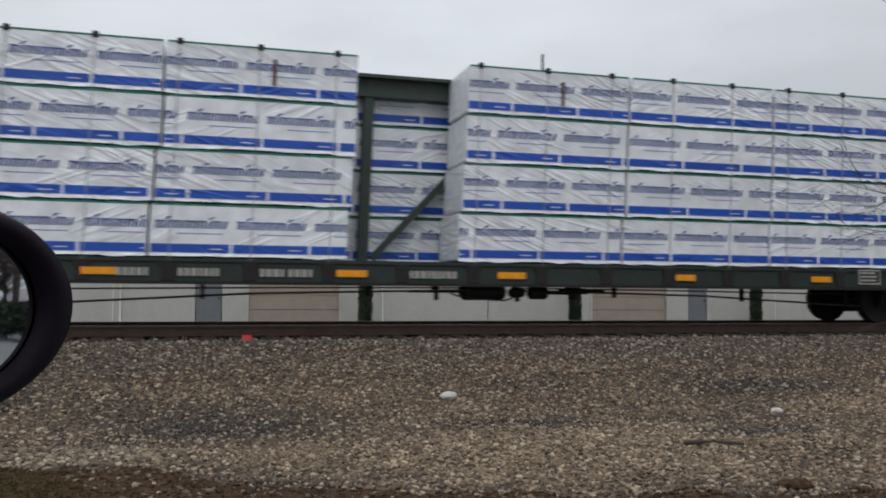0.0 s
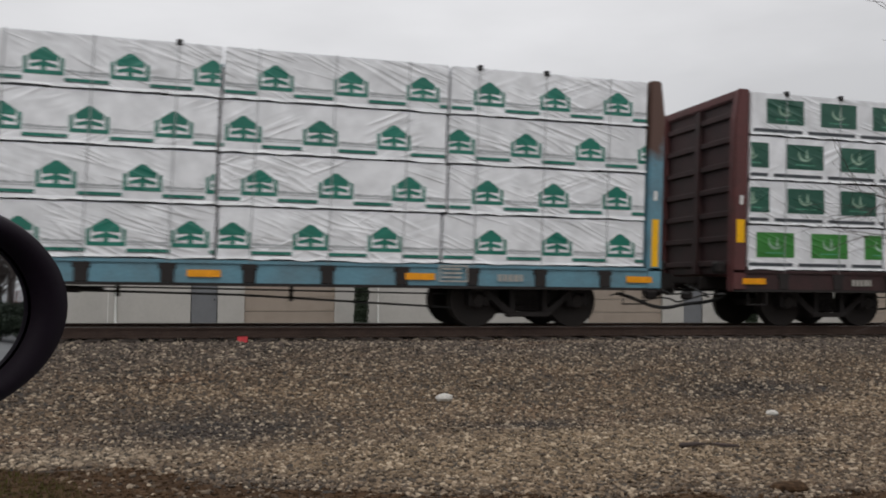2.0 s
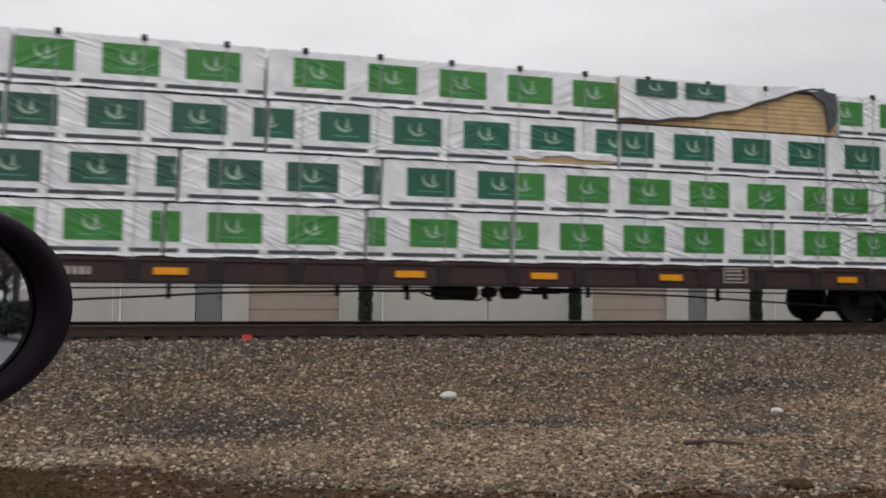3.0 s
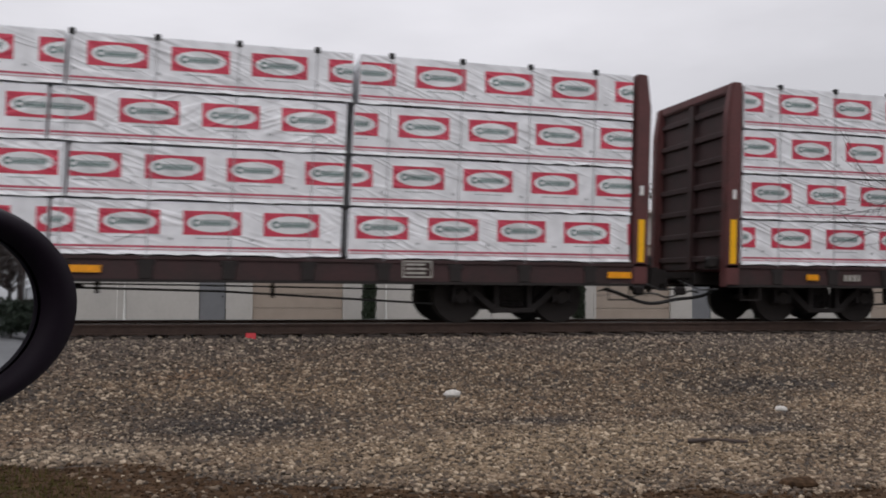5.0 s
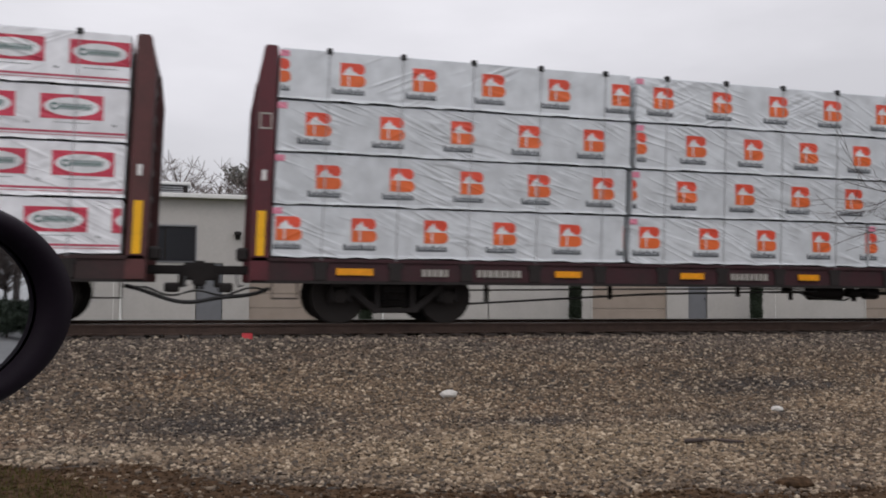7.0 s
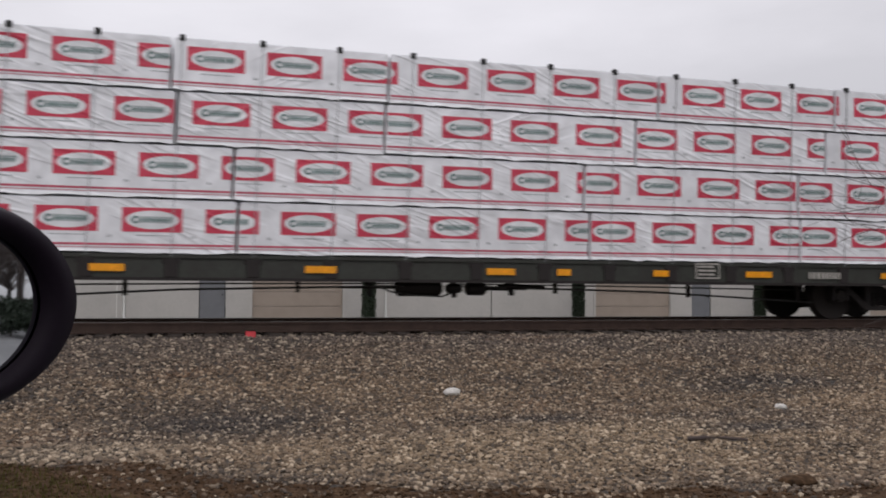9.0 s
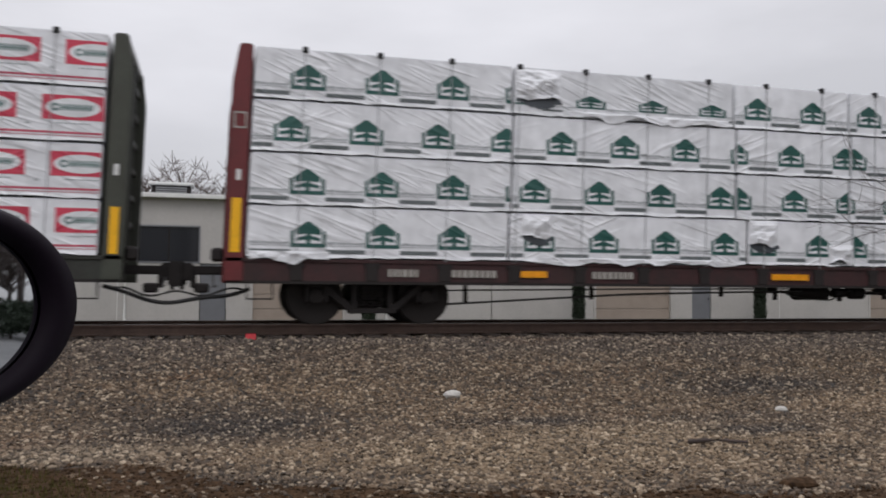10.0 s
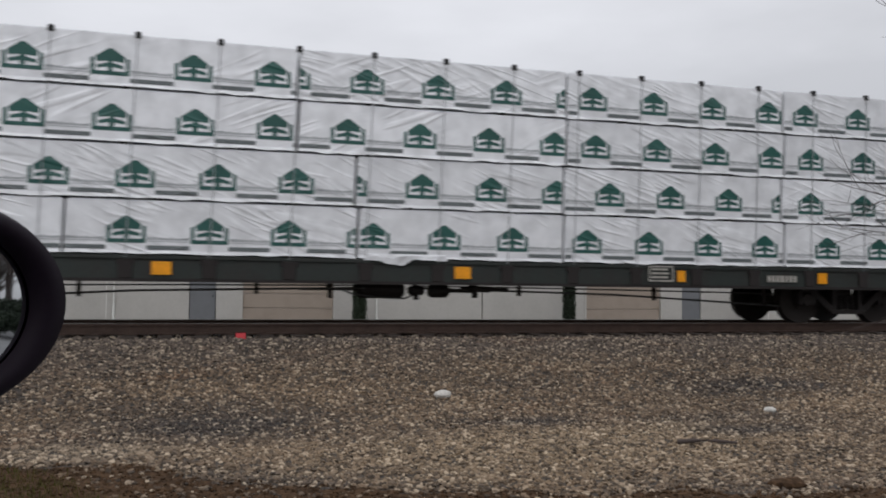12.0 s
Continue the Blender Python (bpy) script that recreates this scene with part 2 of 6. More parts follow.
BLACK_PLASTIC = surface("black_moulded_plastic", (0.009, 0.005, 0.010), 0.6, spec=0.12, grain=180, grain_amt=0.1, stain_amt=0.05, bump=0.2, bump_dist=0.0006)
CAR_PAINT = surface("dark_grey_car_paint", (0.05, 0.055, 0.06), 0.25, grain_amt=0.02, stain_amt=0.03, bump=0.0)
RED_FLAG = surface("red_marker_paint", (0.62, 0.06, 0.07), 0.6)
BARK = surface("bare_twig_bark", (0.06, 0.045, 0.04), 0.8, coords="World")
# limb bark, lightened to carry the haze over the far woods
BARK_GREY = surface("grey_tree_bark", (0.17, 0.14, 0.13), 0.8, coords="World")
PALE_STONE = surface("pale_limestone", (0.52, 0.50, 0.46), 0.8, grain=60, stain=20)
# evergreen leaf with distance haze mixed into its colour
LEAF = surface("hazed_evergreen_leaf", (0.135, 0.132, 0.118), 0.6, rand=0.2)
HEDGE = surface("hedge_leaf", (0.028, 0.042, 0.024), 0.6, rand=0.2)
ASPHALT = surface("pale_asphalt", (0.24, 0.24, 0.24), 0.85, grain=90, coords="World")


def ground_material(name, stones):
    """Track ballast: brown-grey crushed stone with dark damp patches, rusty tints and pale strips."""
    m = bpy.data.materials.new(name)
    m.use_nodes = True
    n, l = m.node_tree.nodes, m.node_tree.links
    b = n["Principled BSDF"]
    b.inputs["Roughness"].default_value = 0.85
    pos = n.new("ShaderNodeNewGeometry")
    def tex(scale, detail, rough=0.6, offset=0.0):
        mp = n.new("ShaderNodeMapping")
        mp.inputs["Location"].default_value = (offset, offset * 2, 0)
        mp.inputs["Scale"].default_value = (0.55, 1.0, 1.0)
        l.new(pos.outputs["Position"], mp.inputs[0])
        t = n.new("ShaderNodeTexNoise")
        t.inputs["Scale"].default_value, t.inputs["Detail"].default_value, t.inputs["Roughness"].default_value = scale, detail, rough
        l.new(mp.outputs[0], t.inputs["Vector"])
        return t.outputs["Fac"]
    def mix(fac, a, c, lo, hi):
        r = n.new("ShaderNodeMapRange")
        r.inputs["From Min"].default_value, r.inputs["From Max"].default_value = lo, hi
        l.new(fac, r.inputs["Value"])
        x = n.new("ShaderNodeMix")
        x.data_type = "RGBA"
        l.new(r.outputs[0], x.inputs["Factor"])
        for key, v in (("A", a), ("B", c)):
            if isinstance(v, tuple):
                x.inputs[key].default_value = (*v, 1)
            else:
                l.new(v, x.inputs[key])
        return x.outputs["Result"]
    def patch(cx, cy, rx, ry, wobble=0.9):
        """Nought inside an uneven patch of ground, rising past one outside it."""
        mp = n.new("ShaderNodeMapping")
        mp.inputs["Location"].default_value = (-cx / rx, -cy / ry, 0)
        mp.inputs["Scale"].default_value = (1 / rx, 1 / ry, 0)
        l.new(pos.outputs["Position"], mp.inputs[0])
        ln = n.new("ShaderNodeVectorMath")
        ln.operation = "LENGTH"
        l.new(mp.outputs[0], ln.inputs[0])
        ad = n.new("ShaderNodeMath")
        ad.operation = "MULTIPLY_ADD"
        ad.inputs[1].default_value = -wobble
        l.new(tex(1.7, 5, 0.65, cx), ad.inputs[0])
        l.new(ln.outputs["Value"], ad.inputs[2])
        return ad.outputs[0]
    # brown gravel of the verge, and the greyer ballast beside the track
    col = mix(tex(0.9, 5), (0.134, 0.093, 0.060), (0.215, 0.147, 0.089), 0.35, 0.65)
    sep = n.new("ShaderNodeSeparateXYZ")
    l.new(pos.outputs["Position"], sep.inputs[0])
    up = n.new("ShaderNodeMath")
    up.operation = "MULTIPLY_ADD"
    up.inputs[1].default_value = 3.0
    l.new(tex(0.5, 5, 0.65, 3.0), up.inputs[0])
    l.new(sep.outputs["Y"], up.inputs[2])
    col = mix(up.outputs[0], col, (0.135, 0.105, 0.083), 12.3, 14.4)
    col = mix(tex(0.42, 6, 0.65, 7.0), col, (0.055, 0.041, 0.033), 0.52, 0.68)
    col = mix(tex(0.8, 6, 0.7, 13.0), col, (0.18, 0.098, 0.05), 0.55, 0.78)
    # sandy stretch, damp dark patches, and the pale crushed strip beside the earth
    col = mix(patch(3.0, 6.9, 2.9, 1.25), (0.245, 0.175, 0.108), col, 0.0, 0.7)
    for cx, cy, rx, ry in ((0.15, 8.7, 1.7, 1.15), (7.2, 9.9, 1.8, 0.8), (5.3, 7.35, 0.9, 0.45), (3.3, 8.3, 0.9, 0.4)):
        col = mix(patch(cx, cy, rx, ry), (0.060, 0.044, 0.034), col, -0.2, 0.6)
    col = mix(patch(-1.0, 7.50, 1.05, 0.42, 0.6), (0.25, 0.19, 0.13), col, 0.2, 0.75)
    # darkest stones and near-black bed carry the shade of the gaps in their colour
    if stones:
        isl = pos.outputs["Random Per Island"]
        dark = mix(isl, (0.008, 0.006, 0.005), col, -0.15, 0.58)
        col = mix(isl, dark, (0.62, 0.51, 0.37), 0.73, 1.2)
        tiny = tex(160, 2)
        col = mix(tiny, col, (0.06, 0.05, 0.04), 0.5, 1.1)
    else:
        col = mix(tex(30, 3), col, (0.010, 0.008, 0.006), 0.25, 0.55)
    l.new(col, b.inputs["Base Color"])
    bp = n.new("ShaderNodeBump")
    bp.inputs["Strength"].default_value, bp.inputs["Distance"].default_value = 0.5, 0.01
    l.new(tex(70, 3), bp.inputs["Height"])
    l.new(bp.outputs[0], b.inputs["Normal"])
    return m


BALLAST_BED = ground_material("ballast_bed", False)
BALLAST = ground_material("crushed_stone", True)
EARTH = surface("bare_brown_earth", (0.064, 0.038, 0.021), 0.95, grain=28, grain_amt=0.6, stain=5, stain_amt=0.45, spec=0.1, coords="World", bump=0.5, bump_dist=0.02)
GRASS = surface("short_grass", (0.056, 0.062, 0.014), 0.9, spec=0.08, grain=30, stain=6, stain_amt=0.4, stain_color=(0.07, 0.045, 0.018), coords="World")
MIRROR = bpy.data.materials.new("mirror_glass")
MIRROR.use_nodes = True
_b = MIRROR.node_tree.nodes["Principled BSDF"]
_b.inputs["Metallic"].default_value, _b.inputs["Roughness"].default_value = 1.0, 0.03
_b.inputs["Base Color"].default_value = (0.62, 0.64, 0.66, 1)


# ---------------------------------------------------------------- mesh helpers
def bx(bm, x0, x1, y0, y1, z0, z1, mi=0, m=None):
    """An axis-aligned box into bm."""
    c = Vector(((x0 + x1) / 2, (y0 + y1) / 2, (z0 + z1) / 2))
    r = bmesh.ops.create_cube(bm, size=1.0, matrix=(m or Matrix()) @ Matrix.Translation(c) @ Matrix.Diagonal((x1 - x0, y1 - y0, z1 - z0, 1)))
    for v in r["verts"]:
        for f in v.link_faces:
            f.material_index = mi
    return r["verts"]


def bevel(bm, w, seg=1):
    bmesh.ops.bevel(bm, geom=list(bm.edges), offset=w, segments=seg, affect="EDGES", clamp_overlap=True)


def cyl(bm, a, b, r, seg=12, r2=None, mi=0):
    a, b = Vector(a), Vector(b)
    d = b - a
    m = Matrix.Translation((a + b) / 2) @ d.to_track_quat("Z", "Y").to_matrix().to_4x4()
    res = bmesh.ops.create_cone(bm, cap_ends=True, segments=seg, radius1=r, radius2=r if r2 is None else r2, depth=d.length, matrix=m)
    for v in res["verts"]:
        for f in v.link_faces:
            f.material_index = mi


def tube(bm, pts, r, seg=6, r2=None):
    """One connected tube along the points, tapering to r2."""
    pts = [Vector(p) for p in pts]
    rings = []
    for i, p in enumerate(pts):
        d = (pts[min(i + 1, len(pts) - 1)] - pts[max(i - 1, 0)]).normalized()
        q = d.to_track_quat("Z", "Y")
        rr = r if r2 is None else r + (r2 - r) * i / (len(pts) - 1)
        rings.append([bm.verts.new(p + q @ Vector((rr * math.cos(6.28319 * k / seg), rr * math.sin(6.28319 * k / seg), 0))) for k in range(seg)])
    for a, b in zip(rings, rings[1:]):
        sh = min(range(seg), key=lambda s: (a[0].co - b[s].co).length)
        for k in range(seg):
            bm.faces.new((a[k], a[(k + 1) % seg], b[(k + 1 + sh) % seg], b[(k + sh) % seg]))
    bm.faces.new(rings[0][::-1]); bm.faces.new(rings[-1])


def poly(bm, pts, y, mi=0):
    """A flat outline (x, z) in the plane y, facing -y."""
    f = bm.faces.new([bm.verts.new((x, y, z)) for x, z in pts])
    f.material_index = mi
    f.normal_update()
    if f.normal.y > 0:
        f.normal_flip()


def to_mesh(bm, name, mats, smooth=False):
    me = bpy.data.meshes.new(name)
    bm.to_mesh(me)
    bm.free()
    for m in (mats if isinstance(mats, (list, tuple)) else [mats]):
        me.materials.append(m)
    if smooth:
        me.polygons.foreach_set("use_smooth", [True] * len(me.polygons))
    return me


def part(name, bm, mats, parent=None, label="", at=None, smooth=False):
    me = bm if isinstance(bm, bpy.types.Mesh) else to_mesh(bm, name, mats, smooth)
    ob = new(name, me)
    ob.parent = parent
    if at is not None:
        ob.matrix_basis = at if isinstance(at, Matrix) else Matrix.Translation(at)
    if label:
        tagged(ob, label)
    return ob


def empty(name, at, label, category, group=""):
    ob = new(name)
    ob.matrix_basis = at if isinstance(at, Matrix) else Matrix.Translation(at)
    ob.empty_display_size = 0.2
    return tagged(ob, label, category, group)


# ---------------------------------------------------------------- ground and track
TRACK_Y, NEAR_Y = 14.98, 13.58     # track centre line; near side of the cars


def ground_z(x, y):
    """Height of the ground: flat verge, ballast shoulder up to the track, drop beyond it."""
    if y < 9.0:
        z = -0.75
    elif y < 13.2:
        k = (y - 9.0) / 4.2
        z = -0.75 + 0.53 * (k * k * (3 - 2 * k) * 0.35 + k * 0.65)
    elif y < 16.9:
        z = -0.22
    elif y < 20.5:
        z = -0.22 - 0.63 * (y - 16.9) / 3.6
    else:
        z = -0.85
    if 4.0 < y < 12.9:
        z += 0.035 * (noise.noise(Vector((x * 0.6, y * 0.8, 0))) + 0.4 * noise.noise(Vector((x * 2.1, y * 2.3, 3))))
    return z


def edge_grass(x, y):
    """Below zero on the grass corner of the verge."""
    return (x + 1.16) * 0.78 + (y - 6.74) * 0.63 + 0.07 * math.sin(x * 9 + y * 4)


def edge_earth(x, y):
    """Below zero on the bare earth strip along the near edge of the gravel."""
    line = float(np.interp(x, (-1.5, -1.1, -0.25, 0.23, 0.53, 2.1, 4.45), (7.18, 7.08, 6.66, 6.30, 5.92, 5.50, 4.95)))
    return y - line + 0.07 * math.sin(x * 5 + 1) + 0.05 * math.sin(x * 13 + y * 7)


def build_ground():
    xs = [-1500, -300, -60, -25, -12] + [-6 + 0.1 * i for i in range(0, 80)] + [2.0 + 0.3 * i for i in range(0, 60)] + [20.5, 30, 40, 60, 120, 400, 1500]
    ys = [-1500, -200, -40, -12, 0, 2.5] + [4 + 0.1 * i for i in range(0, 45)] + [8.5 + 0.2 * i for i in range(0, 27)] + [15.4, 16.9, 18.5, 20.5, 26, 32, 50, 100, 400, 2500]
    verts = [(x, y, ground_z(x, y)) for y in ys for x in xs]
    nx = len(xs)
    faces, mats = [], []
    for j in range(len(ys) - 1):
        for i in range(nx - 1):
            faces.append((j * nx + i, j * nx + i + 1, (j + 1) * nx + i + 1, (j + 1) * nx + i))
            cx, cy = (xs[i] + xs[i + 1]) / 2, (ys[j] + ys[j + 1]) / 2
            if cy < 4.0:
                mats.append(2)
            elif cy > 17.3:
                mats.append(3)
            elif cy < 9 and edge_earth(cx, cy) < 0:
                mats.append(1)
            else:
                mats.append(0)
    me = bpy.data.meshes.new("ground")
    me.from_pydata(verts, [], faces)
    for m in (BALLAST_BED, EARTH, ASPHALT, GRASS):
        me.materials.append(m)
    me.polygons.foreach_set("material_index", mats)
    me.polygons.foreach_set("use_smooth", [True] * len(faces))
    tagged(new("ground", me), "brown-grey ballast shoulder with earth and grass verge", "ground", kind="structure")
    # blades of grass in the corner of the verge
    rng = np.random.default_rng(8)
    V, F = [], []
    while len(F) < 7000:
        x, y = rng.uniform(-2.6, -0.3), rng.uniform(5.0, 7.2)
        if edge_grass(x, y) > 0.08 * rng.standard_normal():
            continue
        h, a = rng.uniform(0.02, 0.06), rng.uniform(0, 6.283)
        lx, ly = math.cos(a) * 0.03 * rng.random(), math.sin(a) * 0.03 * rng.random()
        wx, wy = math.sin(a) * 0.003, -math.cos(a) * 0.003
        z = ground_z(x, y) - 0.004
        i = len(V)
        V += [(x - wx, y - wy, z), (x + wx, y + wy, z), (x + lx, y + ly, z + h)]
        F.append((i, i + 1, i + 2))
    me = bpy.data.meshes.new("grass")
    me.from_pydata(V, [], F)
    me.materials.append(GRASS)
    tagged(new("grass", me), "short damp green grass on the verge", "grass", kind="stuff")


def stones(name, boxes, mat, label, seed, on_earth=False):
    """Loose angular stones scattered over stretches of ground (x0, x1, y0, y1, count, smallest, largest) as one piece of stuff."""
    rng = np.random.default_rng(seed)
    bm = bmesh.new()
    bmesh.ops.create_icosphere(bm, subdivisions=1, radius=1.0)
    bm.verts.ensure_lookup_table()
    base = np.array([v.co[:] for v in bm.verts])
    tri = np.array([[v.index for v in f.verts] for f in bm.faces])
    bm.free()
    V, F, off = [], [], 0
    for x0, x1, y0, y1, n, s0, s1 in boxes:
        px, py = rng.uniform(x0, x1, n), rng.uniform(y0, y1, n)
        keep = np.array([b > 9 or (edge_grass(a, b) > 0.05 and (edge_earth(a, b) > 0.0 or rng.random() < 0.16)) for a, b in zip(px, py)])
        if on_earth:
            keep = np.array([edge_earth(a, b) < 0.06 for a, b in zip(px, py)])
        px, py = px[keep], py[keep]
        n = len(px)
        size = s0 + (s1 - s0) * rng.random(n) ** 2.2
        pz = np.array([ground_z(a, b) for a, b in zip(px, py)])
        shape = base[None] * (1 + 0.32 * rng.standard_normal((n, len(base), 1)).clip(-1.3, 1.3))
        shape = shape * (size[:, None] * np.stack([rng.uniform(0.8, 1.35, n), rng.uniform(0.7, 1.1, n), rng.uniform(0.45, 0.8, n)], 1))[:, None, :]
        a = rng.uniform(0, 6.283, n)
        tl = rng.uniform(-0.5, 0.5, n)
        c, s, ct, st = np.cos(a), np.sin(a), np.cos(tl), np.sin(tl)
        y_ = shape[..., 1] * ct[:, None] - shape[..., 2] * st[:, None]
        z_ = shape[..., 1] * st[:, None] + shape[..., 2] * ct[:, None]
        x_ = shape[..., 0] * c[:, None] - y_ * s[:, None]
        y2 = shape[..., 0] * s[:, None] + y_ * c[:, None]
        pts = np.stack([x_ + px[:, None], y2 + py[:, None], z_ + (pz + size * 0.22)[:, None]], 2)
        V.append(pts.reshape(-1, 3))
        F.append((tri[None] + (np.arange(n) * len(base))[:, None, None] + off).reshape(-1, 3))
        off += n * len(base)
    V, F = np.concatenate(V), np.concatenate(F)
    me = bpy.data.meshes.new(name)
    me.vertices.add(len(V)); me.vertices.foreach_set("co", V.ravel())
    me.loops.add(F.size); me.loops.foreach_set("vertex_index", F.ravel().astype(np.int32))
    me.polygons.add(len(F)); me.polygons.foreach_set("loop_start", np.arange(0, F.size, 3, dtype=np.int32))
    me.materials.append(mat)
    me.update()
    me.validate()
    me.shade_flat()
    return tagged(new(name, me), label, "gravel", kind="stuff")


def build_track():
    for y in (TRACK_Y - 0.755, TRACK_Y + 0.755):
        r = empty("rail", (0, y, 0), "rusty steel rail with a bright worn head", "rail", "rails of the track")
        for name, dims, mat, w in (("foot", (-300, 300, -0.075, 0.075, -0.174, -0.150), RAIL, 0.006), ("web", (-300, 300, -0.010, 0.010, -0.150, -0.044), RAIL, 0.0),
                                   ("head", (-300, 300, -0.037, 0.037, -0.044, -0.003), RAIL, 0.008), ("running_face", (-300, 300, -0.027, 0.027, -0.003, 0.0), RAIL_TOP, 0.0)):
            bm = bmesh.new()
            bx(bm, *dims)
            if w:
                bevel(bm, w, 2)
            part(name, bm, mat, r)
        bm = bmesh.new()
        bx(bm, -0.09, 0.09, -0.14, 0.14, -0.178, -0.160); bevel(bm, 0.005)
        plate = to_mesh(bm, "tie_plate", RAIL)
        for i in range(-10, 40):
            part("tie_plate", plate, None, r, at=(i * 0.52, 0, 0))
    bm = bmesh.new()
    bx(bm, -0.115, 0.115, -1.3, 1.3, -0.35, -0.176)
    bevel(bm, 0.012)
    me = to_mesh(bm, "railroad_tie", TIE)
    rnd = random.Random(4)
    for i in range(-18, 66):
        t = part("railroad_tie", me, None, None, at=pose(i * 0.52 + rnd.uniform(-0.02, 0.02), TRACK_Y + rnd.uniform(-0.05, 0.05), 0, 0, 0, rnd.uniform(-1, 1)))
        tagged(t, "dark creosoted wooden railroad tie set in ballast", "railroad tie", "ties under the track")
    # small red marker beside the near rail
    mk = empty("track_marker", (0.60, 13.55, -0.24), "small red track marker beside the rail", "marker")
    bm = bmesh.new()
    bx(bm, -0.015, 0.015, -0.015, 0.015, -0.1, 0.06); part("stake", bm, TIE, mk)
    bm = bmesh.new()
    bx(bm, -0.085, 0.085, -0.02, 0.0, 0.02, 0.13); bevel(bm, 0.03, 2); part("plate", bm, RED_FLAG, mk)
    bm = bmesh.new()
    tube(bm, [(0, 0, 0.02), (0.15, -0.05, 0.035), (0.32, -0.08, 0.03), (0.5, -0.16, 0.02)], 0.022, 7, 0.012)
    tagged(part("stick", bm, BARK, None, at=(4.13, 6.78, ground_z(4.2, 6.75) + 0.01)), "dark dead stick lying on the gravel", "stick")
    bm = bmesh.new()
    bmesh.ops.create_icosphere(bm, subdivisions=2, radius=1)
    for v in bm.verts:
        v.co *= 1 + 0.25 * noise.noise(v.co * 1.9)
        v.co = Vector((v.co.x * 0.15, v.co.y * 0.10, v.co.z * 0.045))
    tagged(part("earth_clod", bm, EARTH, None, at=(4.05, 5.2, ground_z(4.05, 5.2) + 0.02)), "dark flat clod of earth on the gravel", "clod")
    for (x, y, s) in ((2.78, 9.74, 0.085), (6.33, 8.42, 0.06)):
        bm = bmesh.new()
        bmesh.ops.create_icosphere(bm, subdivisions=2, radius=1)
        for v in bm.verts:
            v.co *= 1 + 0.18 * noise.noise(v.co * 1.7 + Vector((x, y, 0)))
            v.co = Vector((v.co.x * s * 1.3, v.co.y * s, v.co.z * s * 0.65))
        tagged(part("pale_stone", bm, PALE_STONE, None, at=(x, y, ground_z(x, y) + s * 0.45)), "pale limestone rock lying on the ballast", "rock")


# ---------------------------------------------------------------- building behind the track
WALL_Y, WALL_TOP, WALL_BASE = 32.8, 3.80, -0.85


